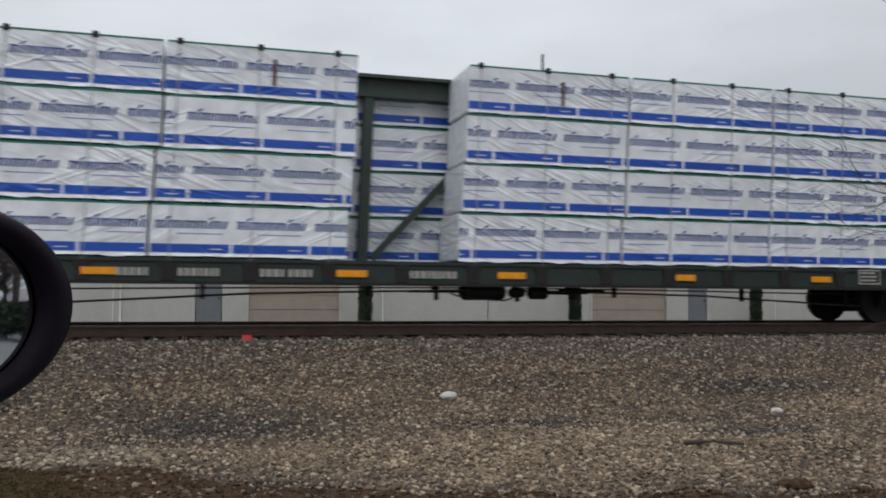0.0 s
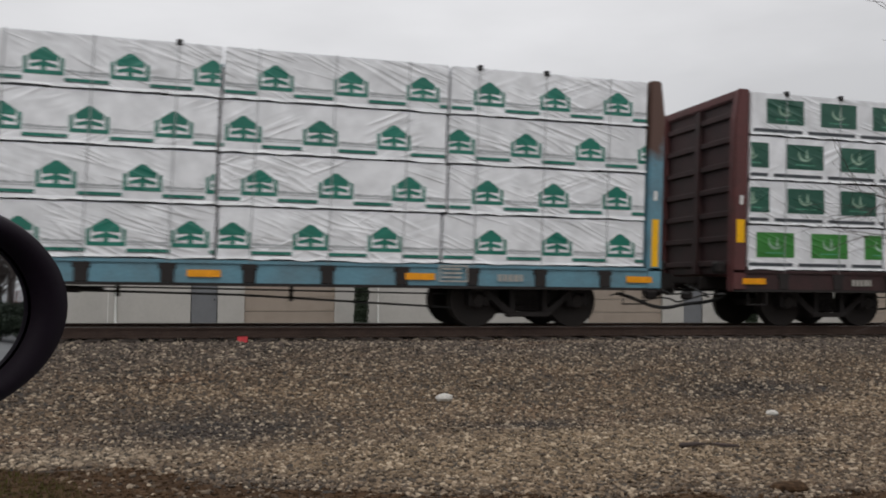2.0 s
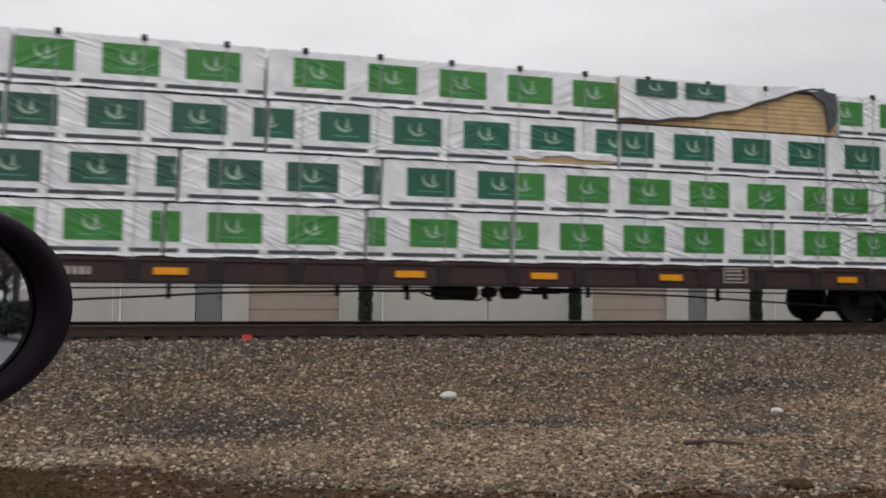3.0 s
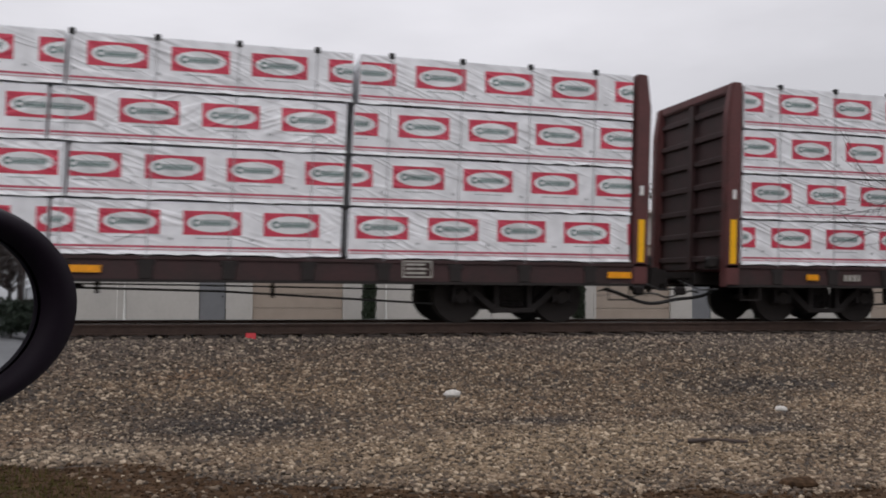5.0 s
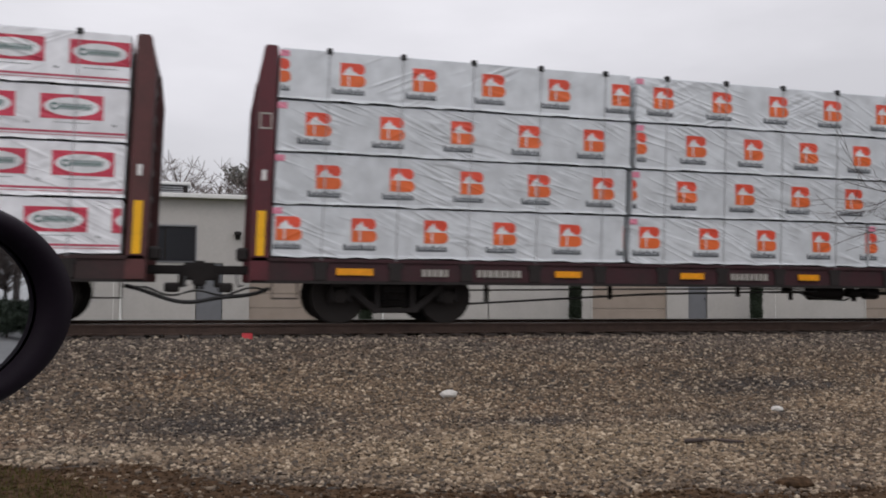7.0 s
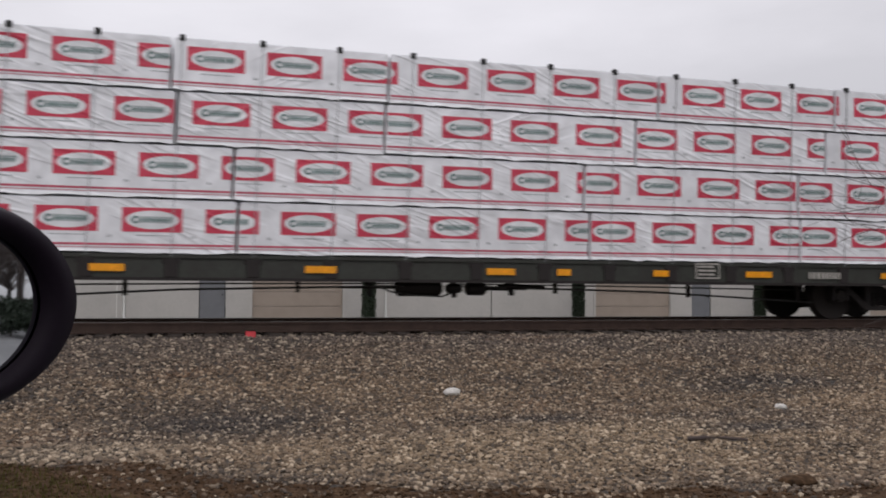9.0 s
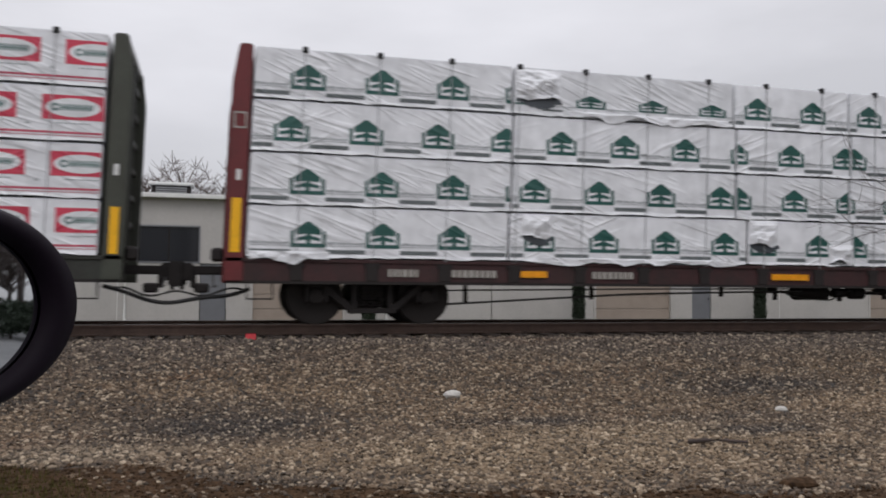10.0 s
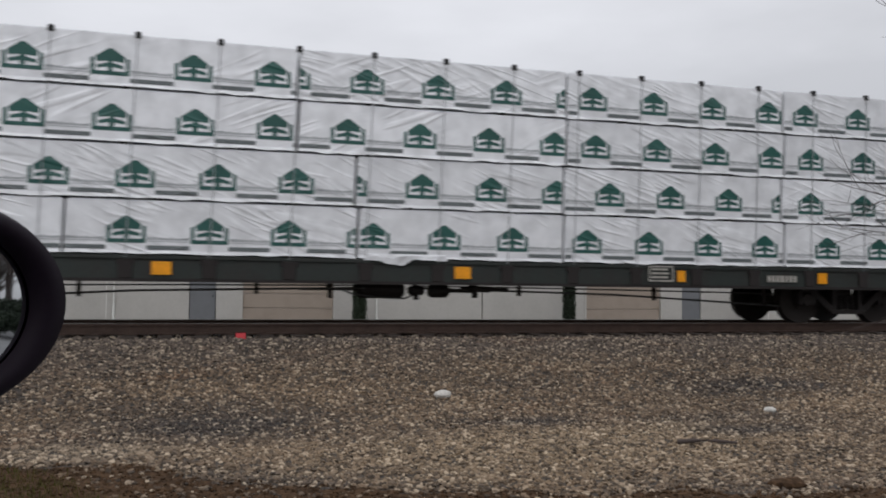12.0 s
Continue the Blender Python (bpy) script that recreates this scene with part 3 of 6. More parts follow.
def build_warehouse():
    h = empty("warehouse", (0, WALL_Y, WALL_BASE), "long low cream metal warehouse with tan overhead doors", "building")
    z0, z1 = 0.0, WALL_TOP - WALL_BASE
    # openings: x0, x1, z0, z1, kind
    op = [(1.5, 4.92, 0.02, 3.30, "tan"), (15.63, 19.14, 0.02, 3.30, "tan"), (-0.44, 0.53, 0.05, 2.25, "door"), (20.19, 21.14, 0.05, 2.25, "door"),
          (-2.62, -0.5, 2.30, 3.58, "dark"), (7.06, 8.96, 2.40, 3.62, "board"), (-13.0, -9.6, 0.02, 3.30, "tan"), (29.5, 33.0, 0.02, 3.30, "tan")]
    xs = sorted({-40.0, 70.0, *[o[0] for o in op], *[o[1] for o in op]})
    def wall_panel(*d):
        bm = bmesh.new()
        bx(bm, *d)
        part("wall_panel", bm, WALL, h)

    for a, b in zip(xs, xs[1:]):
        holes = sorted((o[2], o[3]) for o in op if o[0] <= a + 1e-6 and o[1] >= b - 1e-6)
        z = z0
        for lo, hi in holes:
            if lo > z:
                wall_panel(a, b, 0, 0.2, z, lo)
            z = hi
        wall_panel(a, b, 0, 0.2, z, z1)
    bm = bmesh.new()
    bx(bm, -40, 70, 17.8, 18, 0, z1)
    part("back_wall", bm, WALL, h)
    for x in (-40, 69.8):
        bm = bmesh.new()
        bx(bm, x, x + 0.2, 0.2, 17.8, 0, z1)
        part("end_wall", bm, WALL, h)
    bm = bmesh.new()
    bx(bm, -40.3, 70.3, -0.25, 18.3, z1, z1 + 0.12)
    part("roof", bm, ROOF, h)
    bm = bmesh.new()
    bx(bm, -40.3, 70.3, -0.36, -0.252, z1 - 0.02, z1 + 0.15); bevel(bm, 0.02)
    part("gutter", bm, WALL_WHITE, h, "white gutter along the eaves")
    # siding seams
    for x in [-3.3, 2.0 + 9.0, 11.0, 24.6]:
        bm = bmesh.new()
        bx(bm, -0.012, 0.012, -0.012, 0.0, 0, z1 - 0.02)
        part("siding_joint", bm, WALL_WHITE, h, at=(x, 0, 0))
    for x in (-12.0, -3.04, 6.61, 14.85, 23.58, 33.5):
        bm = bmesh.new()
        tube(bm, [(x, -0.3, z1), (x, -0.08, z1 - 0.3), (x, -0.08, 0.16), (x + 0.16, -0.2, 0.05)], 0.05, 8)
        part("downpipe", bm, WALL_WHITE, h, "white rainwater downpipe")
    for x0, x1, a, b, kind in op:
        w = x1 - x0
        if kind == "tan":
            d = empty("overhead_door", (x0, 0, 0), "", "")
            d.parent = h
            for k in ("label", "category"):
                if k in d:
                    del d[k]
            n = 6
            for i in range(n):
                bm = bmesh.new()
                bx(bm, 0.0, w, 0.10, 0.15, a + (b - a) * i / n + 0.008, a + (b - a) * (i + 1) / n - 0.008); bevel(bm, 0.006)
                part("panel", bm, TAN, d)
            bm = bmesh.new()
            for q in ((-0.1, 0.0), (w, w + 0.1)):
                bx(bm, q[0], q[1], -0.03, 0.0, 0, b + 0.1)
            bx(bm, 0, w, -0.03, 0.0, b, b + 0.1)
            part("door_trim", bm, WALL, d)
        elif kind == "door":
            bm = bmesh.new()
            bx(bm, x0 + 0.02, x1 - 0.02, 0.06, 0.11, a, b - 0.02); bevel(bm, 0.008)
            d = part("door", bm, DOOR_GREY, h, "grey steel personnel door")
            bm = bmesh.new()
            cyl(bm, (x1 - 0.12, 0.06, 1.0), (x1 - 0.12, 0.0, 1.0), 0.03, 8)
            part("handle", bm, STEEL_DARK, d)
        else:
            mt = WINDOW_DARK if kind == "dark" else PLY
            wd = empty("window", (x0, 0, a), "", "")
            wd.parent = h
            for k in ("label", "category"):
                if k in wd:
                    del wd[k]
            hh = b - a
            bm = bmesh.new()
            for q in ((-0.06, 0.0, -0.06, hh + 0.06), (w, w + 0.06, -0.06, hh + 0.06)):
                bx(bm, q[0], q[1], -0.03, 0.06, q[2], q[3])
            bx(bm, 0, w, -0.03, 0.06, -0.06, 0); bx(bm, 0, w, -0.03, 0.06, hh, hh + 0.06)
            part("frame", bm, WALL_WHITE if kind == "board" else DOOR_GREY, wd)
            nc, nr = (3, 3) if kind == "board" else (2, 1)
            for i in range(nc):
                for j in range(nr):
                    bm = bmesh.new()
                    g = 0.03
                    bx(bm, w * i / nc + g, w * (i + 1) / nc - g, 0.04, 0.055, hh * j / nr + g, hh * (j + 1) / nr - g)
                    part("pane", bm, mt, wd)
            bm = bmesh.new()
            bx(bm, 0.005, w - 0.005, 0.056, 0.09, 0.005, hh - 0.005)
            part("backing", bm, MUNTIN if kind == "board" else STEEL_DARK, wd)
    for x in (1.04, 21.6):
        bm = bmesh.new()
        bx(bm, x - 0.09, x + 0.09, -0.06, 0.0, 3.15, 3.45)
        bx(bm, x - 0.13, x + 0.13, -0.24, -0.06, 3.30, 3.42); bevel(bm, 0.02)
        part("wall_light", bm, STEEL_DARK, h, "dark wall lantern")
    bm = bmesh.new()
    bx(bm, -2.3, -0.85, 1.4, 2.6, z1 + 0.2, z1 + 0.62); bevel(bm, 0.02)
    unit = part("rooftop_unit", bm, STEEL_DARK, h, "dark rooftop air unit under a white lid")
    bm = bmesh.new()
    bx(bm, -2.42, -0.73, 1.28, 2.72, z1 + 0.622, z1 + 0.74); bevel(bm, 0.03)
    part("lid", bm, WALL_WHITE, unit)
    bm = bmesh.new()
    bx(bm, -2.2, -0.95, 1.5, 2.5, z1 + 0.12, z1 + 0.198)
    part("curb", bm, WALL_WHITE, unit)
    for i in range(4):
        part("louvre", shared_box("louvre", (-2.15, -1.0, 1.372, 1.398, z1 + 0.26 + 0.085 * i, z1 + 0.30 + 0.085 * i), ROOF), None, unit)
    for x in (10.5, 28.0):
        bm = bmesh.new()
        cyl(bm, (x, 3, z1), (x, 3, z1 + 0.75), 0.16, 12); cyl(bm, (x, 3, z1 + 0.75), (x, 3, z1 + 0.9), 0.26, 12)
        part("roof_vent", bm, ROOF, h, "round roof vent")


def shared_box(name, dims, mat):
    bm = bmesh.new()
    bx(bm, *dims)
    return to_mesh(bm, name, mat)


def leaf_mesh(name, clumps, mat, n, size, seed):
    """A crown of many small leaf blades gathered in clumps (centre, radii)."""
    rng = np.random.default_rng(seed)
    V, F = [], []
    wsum = sum(c[1][0] * c[1][1] * c[1][2] for c in clumps)
    for c, r in clumps:
        k = max(20, int(n * r[0] * r[1] * r[2] / wsum))
        d = rng.standard_normal((k, 3))
        d /= np.linalg.norm(d, axis=1)[:, None]
        p = np.array(c) + d * np.array(r) * (rng.random((k, 1)) ** 0.4) * rng.uniform(0.75, 1.12, (k, 1))
        for q in p:
            u, v = rng.standard_normal(3), rng.standard_normal(3)
            u *= size * rng.uniform(0.6, 1.3) / np.linalg.norm(u)
            v *= size * 0.55 / np.linalg.norm(v)
            i = len(V)
            V += [tuple(q - u), tuple(q + v), tuple(q + u), tuple(q - v)]
            F.append((i, i + 1, i + 2, i + 3))
    me = bpy.data.meshes.new(name)
    me.from_pydata(V, [], F)
    me.materials.append(mat)
    return me


def build_plants():
    rnd = random.Random(9)
    for x in (5.74, 14.3, 22.74):
        s = empty("columnar_shrub", (x, 31.6, -0.85), "dark green clipped columnar shrub against the warehouse", "shrub", "shrubs along the warehouse")
        bm = bmesh.new()
        cyl(bm, (0, 0, -0.05), (0, 0, 1.2), 0.05, 8, 0.02)
        part("trunk", bm, BARK, s)
        cl = [((rnd.uniform(-0.015, 0.015), rnd.uniform(-0.02, 0.02), z), (0.285, 0.28, 0.26)) for z in (0.2, 0.36, 0.52, 0.68, 0.84, 1.0, 1.16, 1.32, 1.48, 1.64, 1.80)]
        part("crown", leaf_mesh("crown", cl, HEDGE, 15000, 0.035, int(x)), None, s)
    # bare trees along the road behind the camera
    for i in range(14):
        a, d = radians(-13 + i * 2.0), 15 + (i * 7) % 17
        x, y = d * math.cos(a), 0.6 + d * math.sin(a)
        bare_tree(rnd, x, y, -0.75, rnd.uniform(5, 8), "bare winter tree beside the road", "trees along the road")
    # evergreen bushes along the road edge behind the camera
    for i in range(6):
        x, y = 13.0 + i * 2.9, 2.3 + 0.4 * i + rnd.uniform(-0.3, 0.3)
        s = empty("bush", (x, y, -0.75), "dark untrimmed evergreen bush beside the road", "bush", "bushes along the road")
        bm = bmesh.new()
        cyl(bm, (0, 0, -0.05), (0, 0, 0.9), 0.06, 8, 0.02)
        part("trunk", bm, BARK, s)
        cl = [((rnd.uniform(-0.6, 0.6), rnd.uniform(-0.6, 0.6), rnd.uniform(0.3, 1.25)), (rnd.uniform(0.35, 0.6), 0.5, rnd.uniform(0.25, 0.4))) for _ in range(8)]
        part("crown", leaf_mesh("crown", cl, HEDGE, 2600, 0.09, 40 + i), None, s)
    # woods behind the warehouse
    for i in range(60):
        x, y = -34 + i * 2.1 + rnd.uniform(-1.5, 1.5), 66 + rnd.uniform(-8, 12)
        hgt = rnd.uniform(9.4, 11.8) * y / 66
        ever = i % 4 == 0
        t = empty("tree", (x, y, -0.85), "haze-greyed evergreen tree behind the warehouse" if ever else "bare grey-brown tree behind the warehouse", "tree", "trees behind the warehouse")
        bm = bmesh.new()
        cyl(bm, (0, 0, -0.1), (0.1, 0, hgt * 0.8), 0.22, 8, 0.06)
        part("trunk", bm, BARK, t)
        if ever:
            cl = [((rnd.uniform(-2.4, 2.4), rnd.uniform(-1.5, 1.5), hgt * rnd.uniform(0.5, 0.93)), (rnd.uniform(0.8, 1.5), 1.1, rnd.uniform(0.6, 1.0))) for _ in range(11)]
            part("crown", leaf_mesh("crown", cl, LEAF, 3400, 0.17, i), None, t)
        else:
            limbs(rnd, t, hgt)


def limbs(rnd, t, hgt):
    bm = bmesh.new()
    for _ in range(95):
        a = rnd.uniform(0, 6.28)
        z = hgt * rnd.uniform(0.35, 0.78)
        b = Vector((math.cos(a) * rnd.uniform(0.8, 2.4), math.sin(a) * 1.6, z + rnd.uniform(0.8, 2.0)))
        tube(bm, [(0.05, 0, z), b], 0.05, 4, 0.015)
        for _ in range(6):
            tube(bm, [b, b + Vector((rnd.uniform(-0.8, 0.8), rnd.uniform(-0.8, 0.8), rnd.uniform(0.1, 0.9)))], 0.022, 3, 0.01)
    tagged(part("bare_crown", bm, BARK_GREY, t), kind="stuff")


def bare_tree(rnd, x, y, z, hgt, label, group):
    t = empty("tree", (x, y, z), label, "tree", group)
    bm = bmesh.new()
    cyl(bm, (0, 0, -0.1), (0.1, 0, hgt * 0.8), 0.2, 8, 0.06)
    part("trunk", bm, BARK, t)
    limbs(rnd, t, hgt)


# ---------------------------------------------------------------- the train
SPEED, CAR_L, HALF = 16.493, 24.54, 11.51    # m/s, length over couplers, half length over the end frames
A_END0 = 17.12                             # x of the first coupling at 0 s
LEAN = 0.03                                # forward lean of the loads and end frames
DECK, TIER = 1.07, 0.842
OFFSET = (0.07, 0.0, -0.055, -0.035, 0.015, 0.03, 0.03, -0.015, -0.09)   # small slack in the couplings
MOVING = []                                # things that run with the train: (object, pose at 0 s)


def lean(bm, z_ref=0.0):
    for v in bm.verts:
        v.co.x += LEAN * (v.co.z - z_ref)


def running(ob, x, y, z):
    ob.matrix_basis = Matrix.Translation((x, y, z))
    MOVING.append((ob, (x, y, z)))
    return ob


# --- printed wrap motifs, each a flat mesh with its lower left at the origin
def slanted_bars(bm, x, z, widths, heights, gap, slant, y, mi):
    """A row of plain leaning bars, the stand-in for a line of lettering."""
    last = None
    for w, h in zip(widths, heights):
        v = [bm.verts.new((q, y, r)) for q, r in ((x, z), (x + w, z), (x + w + slant * h, z + h), (x + slant * h, z + h))]
        bm.faces.new(v).material_index = mi
        if last:
            # a hair of ink joins each bar to the one before
            bm.faces.new((last, bm.verts.new((x - gap / 2, y, z - 0.005)), v[0])).material_index = mi
        last = v[1]
        x += w + gap


def motif_wordmark():
    """Row of leaning bars with two raised ticks, and a thin rule under its middle."""
    bm = bmesh.new()
    slanted_bars(bm, -0.55, 0, [0.027, 0.038, 0.030, 0.038] * 5, [0.125, 0.118, 0.095, 0.122] * 5, 0.0208, 0.28, 0, 0)
    for x in (-0.545, -0.32, -0.10, 0.06, 0.29):
        poly(bm, [(x, 0.098), (x + 0.16, 0.098), (x + 0.166, 0.12), (x + 0.006, 0.12)], -0.0008, 0)
    for x in (-0.42, 0.22):
        poly(bm, [(x + 0.02, 0.130), (x + 0.06, 0.133), (x + 0.13, 0.185), (x + 0.06, 0.175)], 0)
    poly(bm, [(-0.22, -0.085), (0.46, -0.085), (0.46, -0.074), (-0.22, -0.074)], 0, 1)
    return to_mesh(bm, "printed_wordmark", [INK["navy"], INK["blue"]])


def motif_band(w, ink="blue"):
    bm = bmesh.new()
    poly(bm, [(-w / 2, 0), (w / 2, 0), (w / 2, 0.135), (-w / 2, 0.135)], 0)
    poly(bm, [(w * 0.24, 0.05), (w * 0.4, 0.05), (w * 0.4, 0.065), (w * 0.24, 0.065)], -0.0015, 1)
    return to_mesh(bm, "printed_band", [INK[ink], INK["white"]])


def motif_house(ink):
    """A conifer under a gable, standing in an open frame of two walls and a footing."""
    bm = bmesh.new()
    poly(bm, [(-0.28, 0.0), (0.28, 0.0), (0.28, 0.062), (-0.28, 0.062)], 0)
    poly(bm, [(-0.036, 0.0625), (0.036, 0.0625), (0.036, 0.215), (-0.036, 0.215)], 0)
    poly(bm, [(-0.192, 0.200), (-0.036, 0.2155), (0.036, 0.2155), (0.192, 0.200), (0.212, 0.282), (0.03, 0.41), (-0.03, 0.41), (-0.212, 0.282)], 0)
    for s in (-1, 1):
        poly(bm, [(s * 0.226, 0.0625), (s * 0.28, 0.0625), (s * 0.28, 0.255), (s * 0.226, 0.270)], 0)
        poly(bm, [(s * 0.0365, 0.125), (s * 0.192, 0.100), (s * 0.192, 0.148), (s * 0.0365, 0.190)], 0)
    return to_mesh(bm, "printed_house_logo", [INK[ink]])


def motif_caption(ink):
    """Grey unreadable caption over a coloured bar with a dark rule, between the logos."""
    bm = bmesh.new()
    rnd = random.Random(5)
    x = 0.31
    while x < 0.88:
        w = rnd.uniform(0.02, 0.06)
        e = min(x + w, 0.90)
        poly(bm, [(x, 0.118), (e, 0.118), (e, 0.118 + rnd.uniform(0.025, 0.05)), (x, 0.118 + rnd.uniform(0.025, 0.05))], 0)
        x += w + 0.012
    poly(bm, [(0.30, 0.092), (0.91, 0.092), (0.91, 0.102), (0.30, 0.102)], 0)
    poly(bm, [(0.29, -0.012), (0.92, -0.012), (0.92, 0.036), (0.29, 0.036)], 0, 1)
    poly(bm, [(0.29, -0.028), (0.92, -0.028), (0.92, -0.014), (0.29, -0.014)], 0, 2)
    return to_mesh(bm, "printed_caption", [INK["grey"], INK[ink], INK["dark"]])


def motif_panel(ink):
    """Coloured panel with a pale crescent cradling a slim conifer, over faint caption marks."""
    bm = bmesh.new()
    w, hgt = 0.415, 0.235
    poly(bm, [(-w, -hgt), (w, -hgt), (w, hgt), (-w, hgt)], 0)
    n = 18
    for i in range(n):
        a0, a1 = math.pi * (0.78 + 1.12 * i / n), math.pi * (0.78 + 1.12 * (i + 1) / n)
        k0, k1 = math.sin(math.pi * i / n) * 0.05 + 0.003, math.sin(math.pi * (i + 1) / n) * 0.05 + 0.003
        poly(bm, [(0.155 * math.cos(a0), 0.05 + 0.135 * math.sin(a0)), (0.155 * math.cos(a1), 0.05 + 0.135 * math.sin(a1)),
                  ((0.155 - k1) * math.cos(a1), 0.05 + (0.135 - k1) * math.sin(a1)), ((0.155 - k0) * math.cos(a0), 0.05 + (0.135 - k0) * math.sin(a0))], -0.0015, 1)
    poly(bm, [(0.0, -0.02), (0.08, -0.02), (0.062, 0.06), (0.045, 0.15), (0.03, 0.15), (0.015, 0.06)], -0.0015, 1)
    x = -0.21
    for q in (0.05, 0.04, 0.06, 0.045, 0.06, 0.04, 0.05):
        poly(bm, [(x, -0.160), (x + q, -0.160), (x + q, -0.138), (x, -0.138)], -0.0015, 2)
        x += q + 0.014
    return to_mesh(bm, "printed_panel", [INK[ink], INK["celadon"], INK["mint"]])


def motif_hem_bar():
    """One dark length of the printed hem, with a grey rule under it."""
    bm = bmesh.new()
    poly(bm, [(-0.54, 0.042), (0.54, 0.042), (0.54, 0.105), (-0.54, 0.105)], 0)
    poly(bm, [(-0.54, 0.022), (0.54, 0.022), (0.54, 0.034), (-0.54, 0.034)], 0, 1)
    return to_mesh(bm, "printed_hem_bar", [INK["dark"], INK["grey"]])





def motif_oval():
    """Red rectangle with a large white oval and grey-green letter-sized marks in it."""
    bm = bmesh.new()
    w, hgt = 0.435, 0.185
    poly(bm, [(-w, -hgt), (w, -hgt), (w, hgt), (-w, hgt)], 0)
    poly(bm, [(0.385 * math.cos(6.2832 * i / 32), 0.142 * math.sin(6.2832 * i / 32)) for i in range(32)], -0.0012, 1)
    # a round mark, then leaning bars
    poly(bm, [(-0.245 + 0.062 * math.cos(6.2832 * i / 14), 0.062 * math.sin(6.2832 * i / 14)) for i in range(14)], -0.0024, 2)
    poly(bm, [(-0.235 + 0.036 * math.cos(6.2832 * i / 12), 0.026 * math.sin(6.2832 * i / 12)) for i in range(12)], -0.0034, 1)
    slanted_bars(bm, -0.185, -0.045, [0.030, 0.022] * 6, [0.10, 0.092, 0.098] * 4, 0.0125, 0.22, -0.0024, 2)
    poly(bm, [(-0.17, -0.012), (0.27, -0.012), (0.27, 0.008), (-0.17, 0.008)], -0.0030, 2)
    x = -0.24
    for q in (0.10, 0.07, 0.11, 0.09, 0.06):
        poly(bm, [(x, -0.245), (x + q, -0.245), (x + q, -0.231), (x, -0.231)], 0, 3)
        x += q + 0.015
    poly(bm, [(0.565, -0.272), (0.585, -0.272), (0.59, -0.228), (0.57, -0.228)], 0, 3)
    poly(bm, [(0.595, -0.272), (0.625, -0.272), (0.625, -0.245), (0.60, -0.235)], 0, 3)
    return to_mesh(bm, "printed_oval_logo", [INK["red"], INK["white"], INK["teal_grey"], INK["grey"]])


def motif_twin():
    """Two-lobed mark, redder above and orange below, with a pale peak in it, over dark letter-sized marks."""
    bm = bmesh.new()
    low = [(-0.20, 0.0), (0.13, 0.0), (0.185, 0.025), (0.215, 0.07), (0.212, 0.13), (0.18, 0.175), (0.13, 0.195), (-0.20, 0.195)]
    top = [(-0.20, 0.2), (0.12, 0.2), (0.175, 0.225), (0.20, 0.27), (0.198, 0.325), (0.17, 0.365), (0.12, 0.385), (-0.20, 0.385)]
    poly(bm, low, 0)
    poly(bm, top, 0, 3)
    poly(bm, [(-0.16, 0.185), (0.20, 0.187), (0.07, 0.215), (0.035, 0.255), (0.01, 0.245), (-0.035, 0.335), (-0.075, 0.285), (-0.10, 0.29)], -0.0015, 1)
    poly(bm, [(-0.075, 0.015), (-0.05, 0.015), (-0.05, 0.18), (-0.075, 0.18)], -0.0015, 1)
    slanted_bars(bm, -0.33, -0.135, [0.034, 0.026] * 6, [0.105, 0.075, 0.075, 0.10, 0.075, 0.08] * 2, 0.015, 0.0, 0, 2)
    poly(bm, [(-0.33, -0.135), (0.19, -0.135), (0.19, -0.113), (-0.33, -0.113)], -0.0008, 2)
    return to_mesh(bm, "printed_twin_logo", [INK["orange"], INK["white"], INK["dark"], INK["vermilion"]])


PRINT = {"word": motif_wordmark(), "band": motif_band(1.17), "house": motif_house("leaf"), "house_dark": motif_house("pine"), "cap": motif_caption("leaf"),
         "cap_dark": motif_caption("slate"), "panel_a": motif_panel("emerald"), "panel_b": motif_panel("grass_green"), "panel_c": motif_panel("spruce"), "oval": motif_oval(), "twin": motif_twin(), "hem": motif_hem_bar()}
CACHE = {}
PITCH = 1.21


def wrap_body(length, depth=1.22, hgt=0.80):
    """The wrapped bundle: rounded edges, slightly sagging sides and a ragged lower hem."""
    key = ("body", round(length, 2), depth)
    if key not in CACHE:
        bm = bmesh.new()
        rnd = random.Random(int(length * 977))
        bx(bm, 0, length, 0, depth, 0, hgt)
        bevel(bm, 0.022, 2)
        # hem: a narrow uneven skirt hanging past the lower front edge
        n = max(4, int(length / 0.22))
        top = [bm.verts.new((length * i / n, -0.006, 0.03)) for i in range(n + 1)]
        low = [bm.verts.new((length * i / n, -0.012 - 0.012 * rnd.random(), -0.006 - 0.03 * rnd.random() ** 2)) for i in range(n + 1)]
        for i in range(n):
            bm.faces.new((top[i], low[i], low[i + 1], top[i + 1]))
        lean(bm)
        CACHE[key] = to_mesh(bm, "wrap", [WRAP])
    return CACHE[key]


